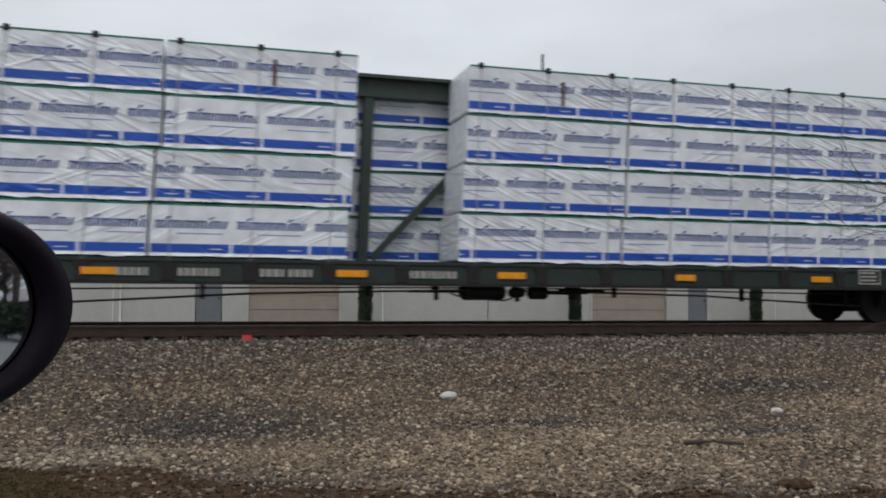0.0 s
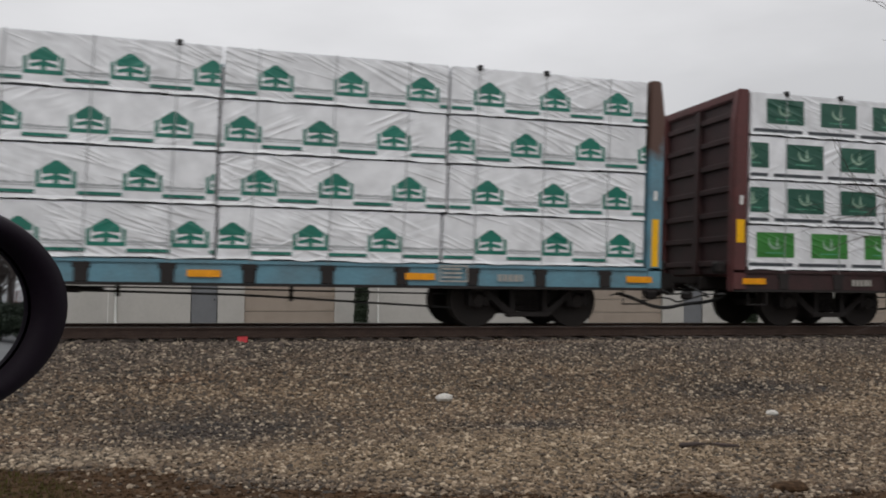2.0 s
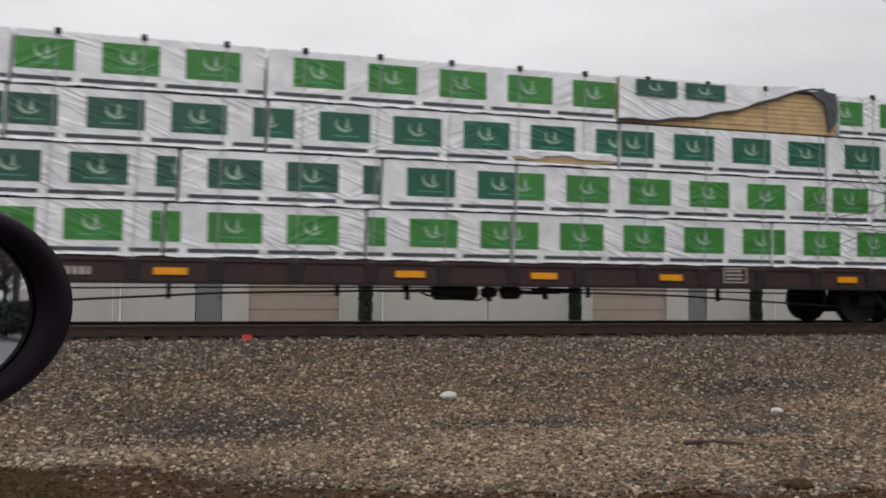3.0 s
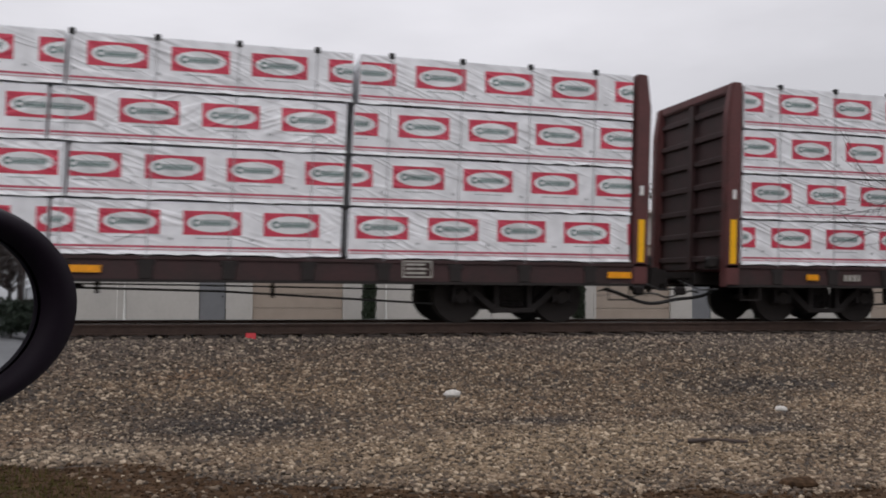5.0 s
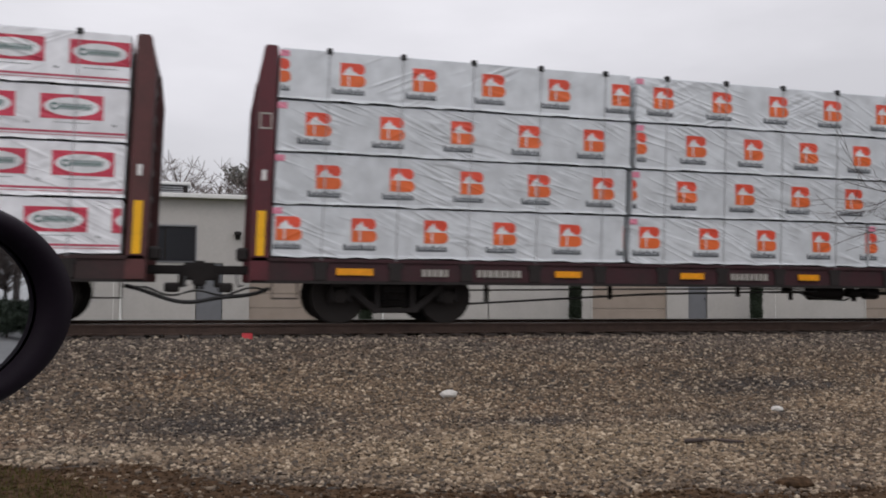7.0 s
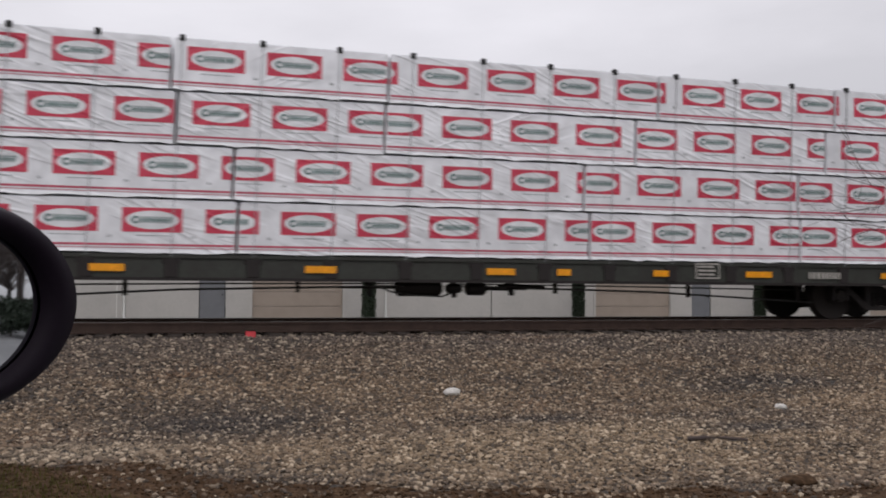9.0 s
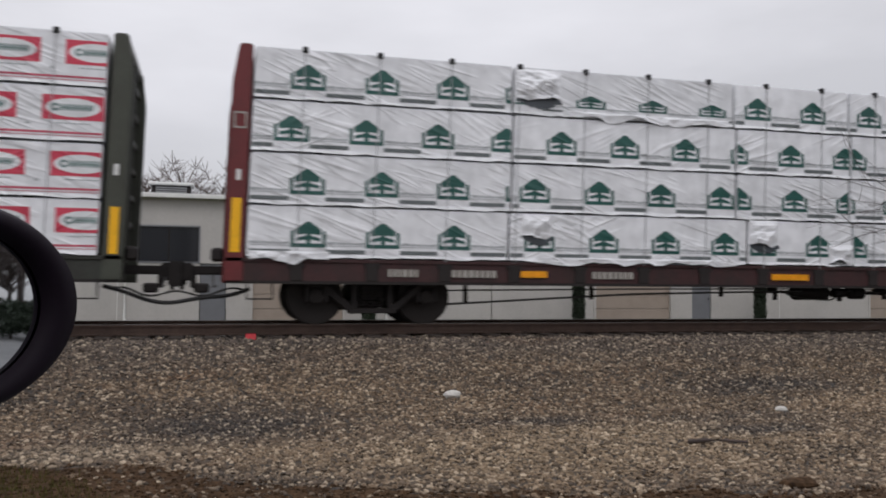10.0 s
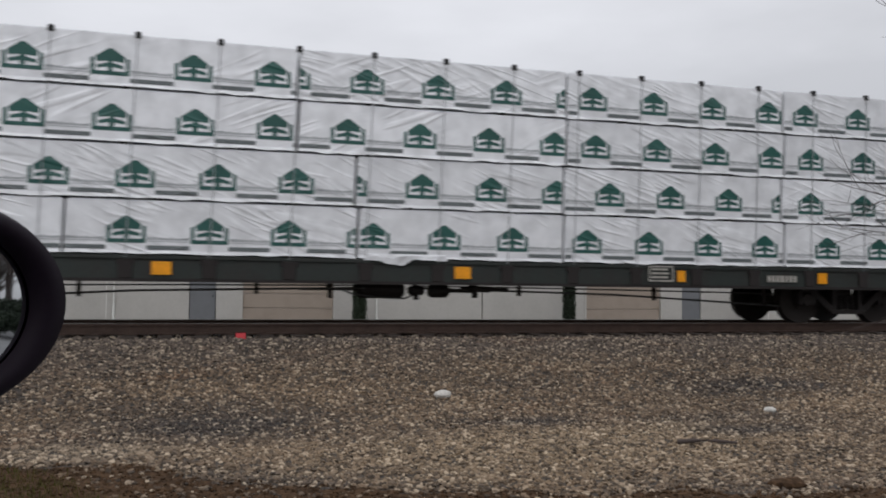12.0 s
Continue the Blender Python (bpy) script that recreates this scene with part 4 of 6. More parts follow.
def bundle(style, length, x, tier, near=True, anchor=0.6, label="", squash=1.0):
    """One wrapped lumber bundle of the load, its left end at x (train at 0 s)."""
    z = DECK + tier * TIER + 0.03
    xo = x + LEAN * (z - DECK)
    y = NEAR_Y if near is True else TRACK_Y + 0.18
    grp = "lumber bundles on the train"
    ob = tagged(running(new("lumber_bundle"), xo, y, z), label, "lumber bundle", grp)
    body = part("wrap", wrap_body(length), None, ob)
    if style == "twin":
        body.material_slots[0].link = "OBJECT"
        body.material_slots[0].material = WRAP_GREY
    k = max(2, int(length / 1.6))
    for i in range(k):
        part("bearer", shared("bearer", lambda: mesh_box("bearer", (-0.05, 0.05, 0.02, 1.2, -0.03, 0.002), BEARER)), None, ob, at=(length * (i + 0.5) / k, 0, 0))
    fy = -0.004 if near else 1.224
    if not near:
        return ob

    def put(name, key, cx, pz, lo, hi):
        """One print, cut off where it runs past the bundle's ends."""
        a, b = 0.012 - cx, length - 0.012 - cx
        if a >= hi or b <= lo or min(b, hi) - max(a, lo) < 0.04:
            return
        me = PRINT[key]
        if a > lo or b < hi:
            me = clipped(key, round(max(a, lo), 2), round(min(b, hi), 2))
        part(name, me, None, ob, at=Matrix.Translation((cx + LEAN * pz, fy, pz)) @ Matrix.Diagonal((1, 1, squash, 1)))

    def line(z0, hgt, ink, yoff=0.0, x0=0.012):
        k = ("line", round(length, 2), z0, hgt, ink)
        if k not in CACHE:
            bm = bmesh.new()
            poly(bm, [(x0, z0), (length - x0, z0), (length - x0, z0 + hgt), (x0, z0 + hgt)], 0)
            lean(bm)
            CACHE[k] = to_mesh(bm, "printed_line", INK[ink])
        part("printed_line", CACHE[k], None, ob, at=(0, fy + yoff, 0))

    q = anchor - math.ceil(anchor / PITCH + 1) * PITCH
    xs = []
    while q < length + PITCH:
        xs.append(q)
        q += PITCH
    if style == "word":
        line(0.77, 0.03, "leaf")
        for q in xs:
            put("printed_wordmark", "word", q, 0.42, -0.53, 0.53)
            put("printed_band", "band", q, 0.045, -0.585, 0.585)
    elif style in ("house", "house_dark"):
        line(0.005, 0.018, "dark")
        for q in xs:
            put("printed_house_logo", style, q, 0.145, -0.28, 0.28)
            put("printed_caption", "cap" if style == "house" else "cap_dark", q, 0.075, 0.28, 0.92)
    elif style.startswith("panel"):
        for q in xs:
            put("printed_hem_bar", "hem", q + 1.06, 0.0, -0.54, 0.54)
            put("printed_panel", style, q, 0.44, -0.4, 0.4)
    elif style == "oval":
        line(0.085, 0.034, "pink")
        line(0.05, 0.010, "pink")
        for q in xs:
            put("printed_oval_logo", "oval", q, 0.48, -0.435, 0.62)
    elif style == "twin":
        for q in xs:
            put("printed_twin_logo", "twin", q, 0.24, -0.33, 0.22)
        part("paint_mark", shared("pinkmark", lambda: leaning_box("paint_mark", (0.02, 0.17, -0.002, 0.0, 0.66, 0.76), INK["hotpink"])), None, ob, at=(0, fy, 0))
    return ob


def clipped(key, lo, hi):
    k = ("clip", key, lo, hi)
    if k not in CACHE:
        bm = bmesh.new()
        bm.from_mesh(PRINT[key])
        bmesh.ops.bisect_plane(bm, geom=bm.verts[:] + bm.edges[:] + bm.faces[:], plane_co=(lo, 0, 0), plane_no=(1, 0, 0), clear_inner=True)
        bmesh.ops.bisect_plane(bm, geom=bm.verts[:] + bm.edges[:] + bm.faces[:], plane_co=(hi, 0, 0), plane_no=(1, 0, 0), clear_outer=True)
        CACHE[k] = to_mesh(bm, PRINT[key].name, list(PRINT[key].materials))
    return CACHE[k]


# --- running gear, shared by all cars
def wheelset_mesh():
    bm = bmesh.new()
    cyl(bm, (0, -1.02, 0), (0, 1.02, 0), 0.075, 12)
    for s in (-1, 1):
        y = 0.755 * s
        cyl(bm, (0, y - 0.065, 0), (0, y + 0.065, 0), 0.455, 28)
        cyl(bm, (0, y - 0.10 * s, 0), (0, y - 0.065 * s, 0), 0.48, 28)
        cyl(bm, (0, y + 0.06 * s, 0), (0, y + 0.10 * s, 0), 0.17, 14)
        cyl(bm, (0, s * 0.98, 0), (0, s * 1.06, 0), 0.115, 10)
        for k in range(3):
            a = k * 2.094
            bx(bm, math.cos(a) * 0.07 - 0.015, math.cos(a) * 0.07 + 0.015, s * 1.06 - 0.01, s * 1.06 + 0.012, math.sin(a) * 0.07 - 0.015, math.sin(a) * 0.07 + 0.015)
    return to_mesh(bm, "wheelset", [WHEEL])


def sideframe_mesh():
    """Cast truck side frame: arched top chord, dropped spring seat, pedestal jaws and bearing adapters."""
    bm = bmesh.new()
    wb = 0.925
    for s in (-1, 1):
        bx(bm, s * wb - 0.16, s * wb + 0.16, -0.09, 0.09, 0.60, 0.74)
        bx(bm, s * wb - 0.19, s * wb - 0.11, -0.08, 0.08, 0.36, 0.62)
        bx(bm, s * wb + 0.11, s * wb + 0.19, -0.08, 0.08, 0.36, 0.62)
        a = Vector((s * 0.78, 0, 0.60)); b = Vector((s * 0.34, 0, 0.24))
        d = b - a
        m = Matrix.Translation((a + b) / 2) @ Matrix.Rotation(-math.atan2(d.z, d.x), 4, "Y")
        bx(bm, -d.length / 2 - 0.05, d.length / 2 + 0.05, -0.085, 0.085, -0.06, 0.06, m=m)
        bx(bm, s * 0.30 - 0.05, s * 0.30 + 0.05, -0.085, 0.085, 0.26, 0.68)
    bx(bm, -0.86, 0.86, -0.085, 0.085, 0.66, 0.76)
    bx(bm, -0.40, 0.40, -0.10, 0.10, 0.18, 0.27)
    bevel(bm, 0.012)
    return to_mesh(bm, "side_frame", STEEL_DARK)


def spring_mesh():
    bm = bmesh.new()
    pts = [(0.055 * math.cos(i * 0.7), 0.055 * math.sin(i * 0.7), 0.28 + 0.25 * i / 44) for i in range(45)]
    tube(bm, pts, 0.014, 5)
    return to_mesh(bm, "spring", STEEL_DARK)


GEAR = {"wheelset": wheelset_mesh(), "side": sideframe_mesh(), "spring": spring_mesh()}
ROLLING = []


def bogie(parent, x):
    bm = bmesh.new()
    bx(bm, -0.22, 0.22, -0.95, 0.95, 0.40, 0.66); bx(bm, -0.50, 0.50, -0.84, 0.84, 0.27, 0.40); bevel(bm, 0.03)
    b = part("bogie", bm, GRIME, parent, "grimy cast steel two-axle bogie", at=(x, 0, 0))
    for s in (-1, 1):
        part("side_frame", GEAR["side"], None, b, at=(0, s * 0.98, 0))
        for q in (-0.15, 0.0, 0.15):
            part("spring", GEAR["spring"], None, b, at=(q, s * 0.98, 0))
    for s in (-1, 1):
        w = part("wheelset", GEAR["wheelset"], None, b, at=(s * 0.925, 0, 0.457))
        ROLLING.append((w, s * 0.925))
    return b


def car_meshes(paint):
    P, G = PAINT[paint], SILL_PAINT[paint]
    M = {}
    # deck
    bm = bmesh.new()
    bx(bm, -HALF + 0.3, HALF - 0.3, -1.36, 1.36, 0.95, 1.055)
    M["deck"] = to_mesh(bm, "deck", P)
    # centre sill
    bm = bmesh.new()
    bx(bm, -HALF + 0.1, HALF - 0.1, -0.18, 0.18, 0.70, 0.945); bx(bm, -8.0, 8.0, -0.30, 0.30, 0.67, 0.698)
    bevel(bm, 0.01)
    M["centre_sill"] = to_mesh(bm, "centre_sill", GRIME)
    # side sill: recessed web between flanges
    bm = bmesh.new()
    bx(bm, -HALF + 0.02, HALF - 0.02, 0.03, 0.05, 0.71, 1.008)
    bx(bm, -HALF + 0.02, HALF - 0.02, 0.0, 0.14, 1.01, 1.065)
    M["side_sill"] = to_mesh(bm, "side_sill", SILL_PAINT[paint])
    bm = bmesh.new()
    bx(bm, -HALF + 0.02, HALF - 0.02, 0.0, 0.14, 0.66, 0.708)
    M["sill_flange"] = to_mesh(bm, "sill_flange", GRIME)
    bm = bmesh.new()
    bx(bm, -0.10, 0.10, -0.004, 0.028, 0.712, 1.006); bx(bm, -0.13, 0.13, 0.0, 0.028, 0.92, 1.006)
    bevel(bm, 0.008)
    M["rib"] = to_mesh(bm, "stake_rib", GRIME)
    # end frame, outside facing -x; flipped for the other end
    bm = bmesh.new()
    bx(bm, 0.0, 0.30, 0.0, 0.20, 0.66, 4.46)
    bmesh.ops.bisect_plane(bm, geom=bm.verts[:] + bm.edges[:] + bm.faces[:], plane_co=(0, 0, 3.85), plane_no=(0, 0, 1))
    for v in bm.verts:
        if v.co.z > 4 and v.co.x < 0.1:
            v.co.x += 0.085
    bevel(bm, 0.025, 2)
    lean(bm, DECK)
    M["end_post"] = to_mesh(bm, "end_post", P)
    bm = bmesh.new()
    bx(bm, 0.09, 0.28, 0.2, 2.60, 4.28, 4.46); bevel(bm, 0.03, 2)
    lean(bm, DECK)
    M["end_beam"] = to_mesh(bm, "end_beam", P)
    bm = bmesh.new()
    bx(bm, 0.17, 0.21, 0.2, 2.6, 1.0, 4.28); lean(bm, DECK)
    M["end_plate"] = to_mesh(bm, "end_plate", G)
    bm = bmesh.new()
    bx(bm, 0.105, 0.17, 0.2, 2.6, -0.055, 0.055); bevel(bm, 0.012)
    M["end_rib"] = to_mesh(bm, "end_rib", G)
    bm = bmesh.new()
    bx(bm, 0.07, 0.17, 0, 0.14, 1.0, 4.28)
    lean(bm, DECK)
    M["end_stile"] = to_mesh(bm, "end_stile", G)
    # centre beam truss
    bm = bmesh.new()
    bx(bm, -HALF + 0.3, HALF - 0.3, -0.13, 0.13, 4.05, 4.36); bx(bm, -HALF + 0.3, HALF - 0.3, -0.30, 0.30, 4.362, 4.42)
    lean(bm, DECK)
    M["top_chord"] = to_mesh(bm, "top_chord", P)
    bm = bmesh.new()
    bx(bm, -0.09, 0.09, -0.10, 0.10, 1.06, 4.05); lean(bm, DECK)
    M["post"] = to_mesh(bm, "centre_post", P)
    bm = bmesh.new()
    d = Vector((1.5, 0, 1.6))
    bx(bm, -1.1, 1.1, -0.05, 0.05, -0.06, 0.06, m=Matrix.Rotation(-math.atan2(1.6, 1.5), 4, "Y"))
    M["brace"] = to_mesh(bm, "brace", P)
    return M


def shared(key, make):
    if key not in CACHE:
        CACHE[key] = make()
    return CACHE[key]


def mesh_box(name, dims, mats, bev=0.0):
    bm = bmesh.new()
    bx(bm, *dims)
    if bev:
        bevel(bm, bev)
    return to_mesh(bm, name, mats)


def hose_mesh():
    bm = bmesh.new()
    pts = [(x, 0, 0.35 + 0.24 * (abs(x) / 1.15) ** 1.6 + (0.03 * math.sin(x * 5))) for x in [-1.15 + 0.115 * i for i in range(21)]]
    tube(bm, pts, 0.033, 8)
    return to_mesh(bm, "air_hose", RUBBER)


def coupler_mesh():
    bm = bmesh.new()
    bx(bm, 0.10, 1.0, -0.08, 0.08, 0.80, 0.95)
    bx(bm, -0.24, 0.26, -0.17, 0.17, 0.70, 1.00)
    bx(bm, -0.12, 0.10, -0.22, 0.05, 0.60, 1.03)
    bevel(bm, 0.03, 2)
    cyl(bm, (-0.05, -0.08, 0.55), (-0.05, -0.08, 0.72), 0.035, 8)
    return to_mesh(bm, "coupler", STEEL_DARK)


def rod_mesh(pts, r, name):
    bm = bmesh.new()
    tube(bm, pts, r, 6)
    return to_mesh(bm, name, CABLE)


def build_car(k, paint, label, post_yellow, sill_marks, stencils, cables, gap=None):
    """Car k of the train (0 is the first in view)."""
    cx = A_END0 - CAR_L / 2 + k * CAR_L + OFFSET[k]
    car = tagged(running(new("centerbeam_car"), cx, TRACK_Y, 0), label, "railroad car", "cars of the lumber train")
    M = shared(("car", paint), lambda: car_meshes(paint))
    part("deck", M["deck"], None, car)
    part("centre_sill", M["centre_sill"], None, car)
    for s in (0, 1):
        m = pose(0, -1.40, 0) if s == 0 else pose(0, 1.40, 0, 0, 0, 180)
        sill = part("side_sill", M["side_sill"], None, car, at=m)
        part("sill_flange", M["sill_flange"], None, sill)
        for i in range(18):
            part("stake_rib", M["rib"], None, sill, at=(-10.4 + i * 1.2235, 0, 0))
    for s in (-1, 1):
        fr = new("end_frame")
        fr.parent = car
        fr.matrix_basis = pose(-HALF, -1.40, 0) if s < 0 else Matrix.Translation((HALF, -1.40, 0)) @ Matrix.Diagonal((1, 1, 1, 1))
        shift = 0.0
        for nme, dy in (("end_post", 0), ("end_post", 2.6), ("end_beam", 0), ("end_plate", 0), ("end_stile", 1.33)):
            me = M[nme]
            if s > 0:
                me = shared((paint, nme, "right"), lambda me=me: flipped(me))
            pt = part(nme, me, None, fr, at=(0, dy, 0))
            if k == 1 and s > 0 and nme == "end_post":
                pt.material_slots[0].link = "OBJECT"
                pt.material_slots[0].material = BLUE_RUST
                tagged(pt, "end post, blue below and rusted above")
        for i in range(7):
            z = 1.2 + i * 0.47
            me = M["end_rib"] if s < 0 else shared((paint, "rib_right"), lambda: flipped(M["end_rib"], False))
            part("end_rib", me, None, fr, at=(LEAN * (z - DECK), 0, z))
        y0, y1, w = post_yellow if s < 0 else (post_yellow[0], post_yellow[1], post_yellow[2])
        me = shared(("ylw", y0, y1, w), lambda: leaning_box("post_reflector", (-w / 2, w / 2, -0.006, -0.002, y0, y1), YELLOW))
        part("post_reflector", me, None, fr, "yellow reflective strip", at=(0.15 * -s, 0, 0))
        part("coupler", shared("coupler", coupler_mesh), None, car, at=pose(s * CAR_L / 2, 0, 0, 0, 0, 0 if s < 0 else 180))
        part("uncoupling_rod", shared("unc", lambda: rod_mesh([(0.25, -1.3, 0.62), (0.2, -0.8, 0.6), (0.2, -0.3, 0.72), (0.2, 0, 0.8)], 0.016, "uncoupling_rod")), None, car,
             at=pose(s * (HALF + 0.35), 0, 0, 0, 0, 0))
        part("end_step", shared("step", step_mesh), None, car, at=pose(s * (HALF - 0.55), -1.36, 0))
        part("post_tag", shared("tag", lambda: leaning_box("post_tag", (-0.035, 0.035, -0.006, -0.002, 2.28, 2.45), WALL_WHITE)), None, fr, "small white tag", at=(-s * 0.16, 0, 0))
        if s < 0 and k in (5, 7, 1):
            part("post_stencil", shared("poststencil", lambda: frame_outline("post_stencil", 0.2, 0.26)), None, fr, "white outlined stencil", at=(0.05 + LEAN * 2.1, -0.004, 3.1))
        part("buffer_stop", shared("stop", lambda: mesh_box("buffer_stop", (-0.10, 0.10, -0.11, 0.11, 1.0, 1.22), STEEL_DARK, 0.04)), None, car, at=(s * (HALF + 0.1), -1.1, 0))
        part("angle_cock", shared("cock", lambda: mesh_box("angle_cock", (-0.12, 0.12, -0.05, 0.05, 0.50, 0.66), STEEL_DARK, 0.03)), None, car, at=(s * (CAR_L / 2 - 0.42), -0.4, 0))
        part("draft_key", shared("key", lambda: mesh_box("draft_key", (-0.05, 0.05, -0.12, 0.12, 0.58, 0.82), STEEL_DARK, 0.02)), None, car, at=(s * (CAR_L / 2 - 0.28), 0, 0))
        bogie(car, s * 9.10)
    part("air_hose", shared("hose", hose_mesh), None, car, at=(CAR_L / 2, -0.45, 0))
    part("signal_hose", shared("hose2", lambda: rod_mesh([(-1.1 + 0.11 * i, 0.1 * math.sin(i), 0.56 + 0.05 * math.sin(i * 0.8) - 0.08 * math.sin(math.pi * i / 20)) for i in range(21)], 0.02, "signal_hose")), None, car, at=(CAR_L / 2, -0.1, 0))
    # truss and tie-down cables
    part("top_chord", M["top_chord"], None, car)
    for i in range(9):
        x = -9.6 + i * 2.44
        part("centre_post", M["post"], None, car, at=(x, 0, 0))
    for x in (-8.55, -1.35, 6.3):
        part("brace", M["brace"], None, car, at=(x, 0, 1.95))
    for i in range(cables):
        x = -10.4 + i * 1.2235
        if gap and gap[0] < x < gap[1]:
            continue
        part("tie_down_cable", shared("cable", cable_mesh), None, car, at=(x, -1.40, 0))
        if k == 1 and i not in (0, 2, 3, 6, 8, 11, 15, 16):
            continue
        part("edge_protector", shared("prot", lambda: mesh_box("edge_protector", (-0.045, 0.045, -0.03, 0.06, -0.05, 0.05), RUBBER, 0.015)), None, car,
             at=(x + LEAN * 3.36, -1.40, 4.42))
    if k == 0:
        for x in (-4.05, 0.9):
            part("rusty_strap", shared("rstrap", lambda: leaning_box("rusty_strap", (-0.028, 0.028, -0.012, -0.006, 3.82, 4.24), RUST)), None, car, "rust-brown tie strap", at=(x, -1.41, 0))
        part("loose_stake", shared("stake", lambda: mesh_box("loose_stake", (-0.018, 0.018, -0.02, 0.02, 4.40, 4.72), BEARER, 0.006)), None, car, "thin upright stake", at=(0.62, -1.36, 0))
    # underframe
    brake_gear(car)
    for s in (-1, 1):
        part("brake_rod", shared(("rod", s), lambda: rod_mesh([(s * 0.5, -0.75, 0.60), (s * 4.2, -0.75, 0.52), (s * 8.3, -0.75, 0.30)], 0.021, "brake_rod")), None, car)
        part("brake_pipe", shared(("pipe", s), lambda: rod_mesh([(s * 0.5, -0.55, 0.64), (s * 3.5, -0.55, 0.62), (s * 8.3, -0.55, 0.56)], 0.016, "brake_pipe")), None, car)
        for x in (2.3, 5.0, 7.4):
            part("rod_hanger", shared("hanger", lambda: mesh_box("rod_hanger", (-0.032, 0.032, -0.03, 0.03, 0.36, 0.70), GRIME)), None, car, at=(s * x, -0.75, 0.12 if x < 3 else (0.06 if x < 6 else -0.02)))
    # reflectors and stencils on the near sill
    for x, w in sill_marks:
        low, high = (0.77, 0.97) if k == 8 else (0.80, 0.91)
        me = shared(("sillmark", w, low), lambda: mesh_box("sill_reflector", (-w / 2, w / 2, -0.006, -0.001, low, high), AMBER))
        part("sill_reflector", me, None, car, "amber reflective strip", at=(x, -1.402, 0))
    for x, w, hgt, kind in stencils:
        stencil(car, w, hgt, kind, (x, -1.406, 0.77), "faded pale stencilled marks")
    return car


def flipped(me, lean_fix=True):
    """Mirror image of an end-frame mesh along x; the lean keeps its direction."""
    out = me.copy()
    for v in out.vertices:
        l_ = LEAN * (v.co.z - DECK) if lean_fix else 0.0
        v.co.x = -(v.co.x - l_) + l_
    out.flip_normals()
    return out


def leaning_box(name, dims, mat):
    bm = bmesh.new()
    bx(bm, *dims)
    lean(bm, DECK)
    return to_mesh(bm, name, mat)


def step_mesh():
    bm = bmesh.new()
    tube(bm, [(-0.2, 0, 0.72), (-0.2, 0, 0.42), (0.2, 0, 0.42), (0.2, 0, 0.72)], 0.018, 6)
    return to_mesh(bm, "end_step", GRIME)


def cable_mesh():
    bm = bmesh.new()
    tube(bm, [(LEAN * 3.36, -0.008, 4.43), (LEAN * 1.7, -0.016, 2.75), (0, -0.012, 1.03)], 0.008, 5)
    return to_mesh(bm, "tie_down_cable", STRAP)


def brake_gear(car):
    """Air reservoir, brake cylinder, valve, levers and slack adjuster hung under the deck."""
    def one(name, make, mat=None):
        def build():
            bm = bmesh.new()
            make(bm)
            return to_mesh(bm, name, mat or STEEL_DARK)
        part(name, shared(("brake", name), build), None, car)

    def tank(bm, x0, x1, y, z, r):
        """A cylinder lying along x, with domed ends."""
        cyl(bm, (x0 + r * 0.4, y, z), (x1 - r * 0.4, y, z), r, 14)
        cyl(bm, (x0, y, z), (x0 + r * 0.4, y, z), r * 0.6, 14, r)
        cyl(bm, (x1 - r * 0.4, y, z), (x1, y, z), r, 14, r * 0.6)

    one("air_reservoir", lambda bm: tank(bm, -0.62, 0.22, -0.6, 0.57, 0.15))
    one("brake_cylinder", lambda bm: (tank(bm, 0.62, 1.0, -0.7, 0.56, 0.12), cyl(bm, (1.0, -0.7, 0.56), (1.5, -0.7, 0.55), 0.028, 8)))
    one("control_valve", lambda bm: (bx(bm, 0.28, 0.55, -0.80, -0.55, 0.48, 0.64), bevel(bm, 0.04), cyl(bm, (0.42, -0.7, 0.40), (0.42, -0.7, 0.5), 0.05, 8)))
    one("brake_lever", lambda bm: (bx(bm, -1.12, -1.04, -0.74, -0.68, 0.42, 0.74), bx(bm, -1.6, -0.62, -0.73, -0.69, 0.55, 0.59), bevel(bm, 0.012)))
    one("slack_adjuster", lambda bm: (cyl(bm, (1.2, -0.74, 0.60), (2.1, -0.74, 0.58), 0.035, 10), cyl(bm, (1.35, -0.74, 0.6), (1.75, -0.74, 0.59), 0.055, 10)))
    one("fulcrum", lambda bm: (bx(bm, 1.42, 1.52, -0.76, -0.70, 0.44, 0.72), bevel(bm, 0.012)))
    one("branch_pipe", lambda bm: tube(bm, [(0.42, -0.68, 0.5), (0.2, -0.7, 0.42), (-0.3, -0.72, 0.44), (-0.72, -0.72, 0.5), (-0.95, -0.72, 0.6)], 0.018, 6), CABLE)
    for x in (-0.45, 0.08, 0.75, 1.46, -1.08, 0.42):
        part("gear_bracket", shared("bracket", lambda: mesh_box("gear_bracket", (-0.04, 0.04, -0.7, -0.5, 0.58, 0.955), GRIME)), None, car, at=(x, 0, 0))


def frame_outline(name, w, hgt, t=0.025):
    """A flat stencilled rectangle, drawn as one closed border."""
    bm = bmesh.new()
    out = [bm.verts.new((x, -0.003, z)) for x, z in ((0, 0), (w, 0), (w, hgt), (0, hgt))]
    ins = [bm.verts.new((x, -0.003, z)) for x, z in ((t, t), (w - t, t), (w - t, hgt - t), (t, hgt - t))]
    for i in range(4):
        j = (i + 1) % 4
        bm.faces.new((out[i], out[j], ins[j], ins[i]))
    return to_mesh(bm, name, STENCIL)


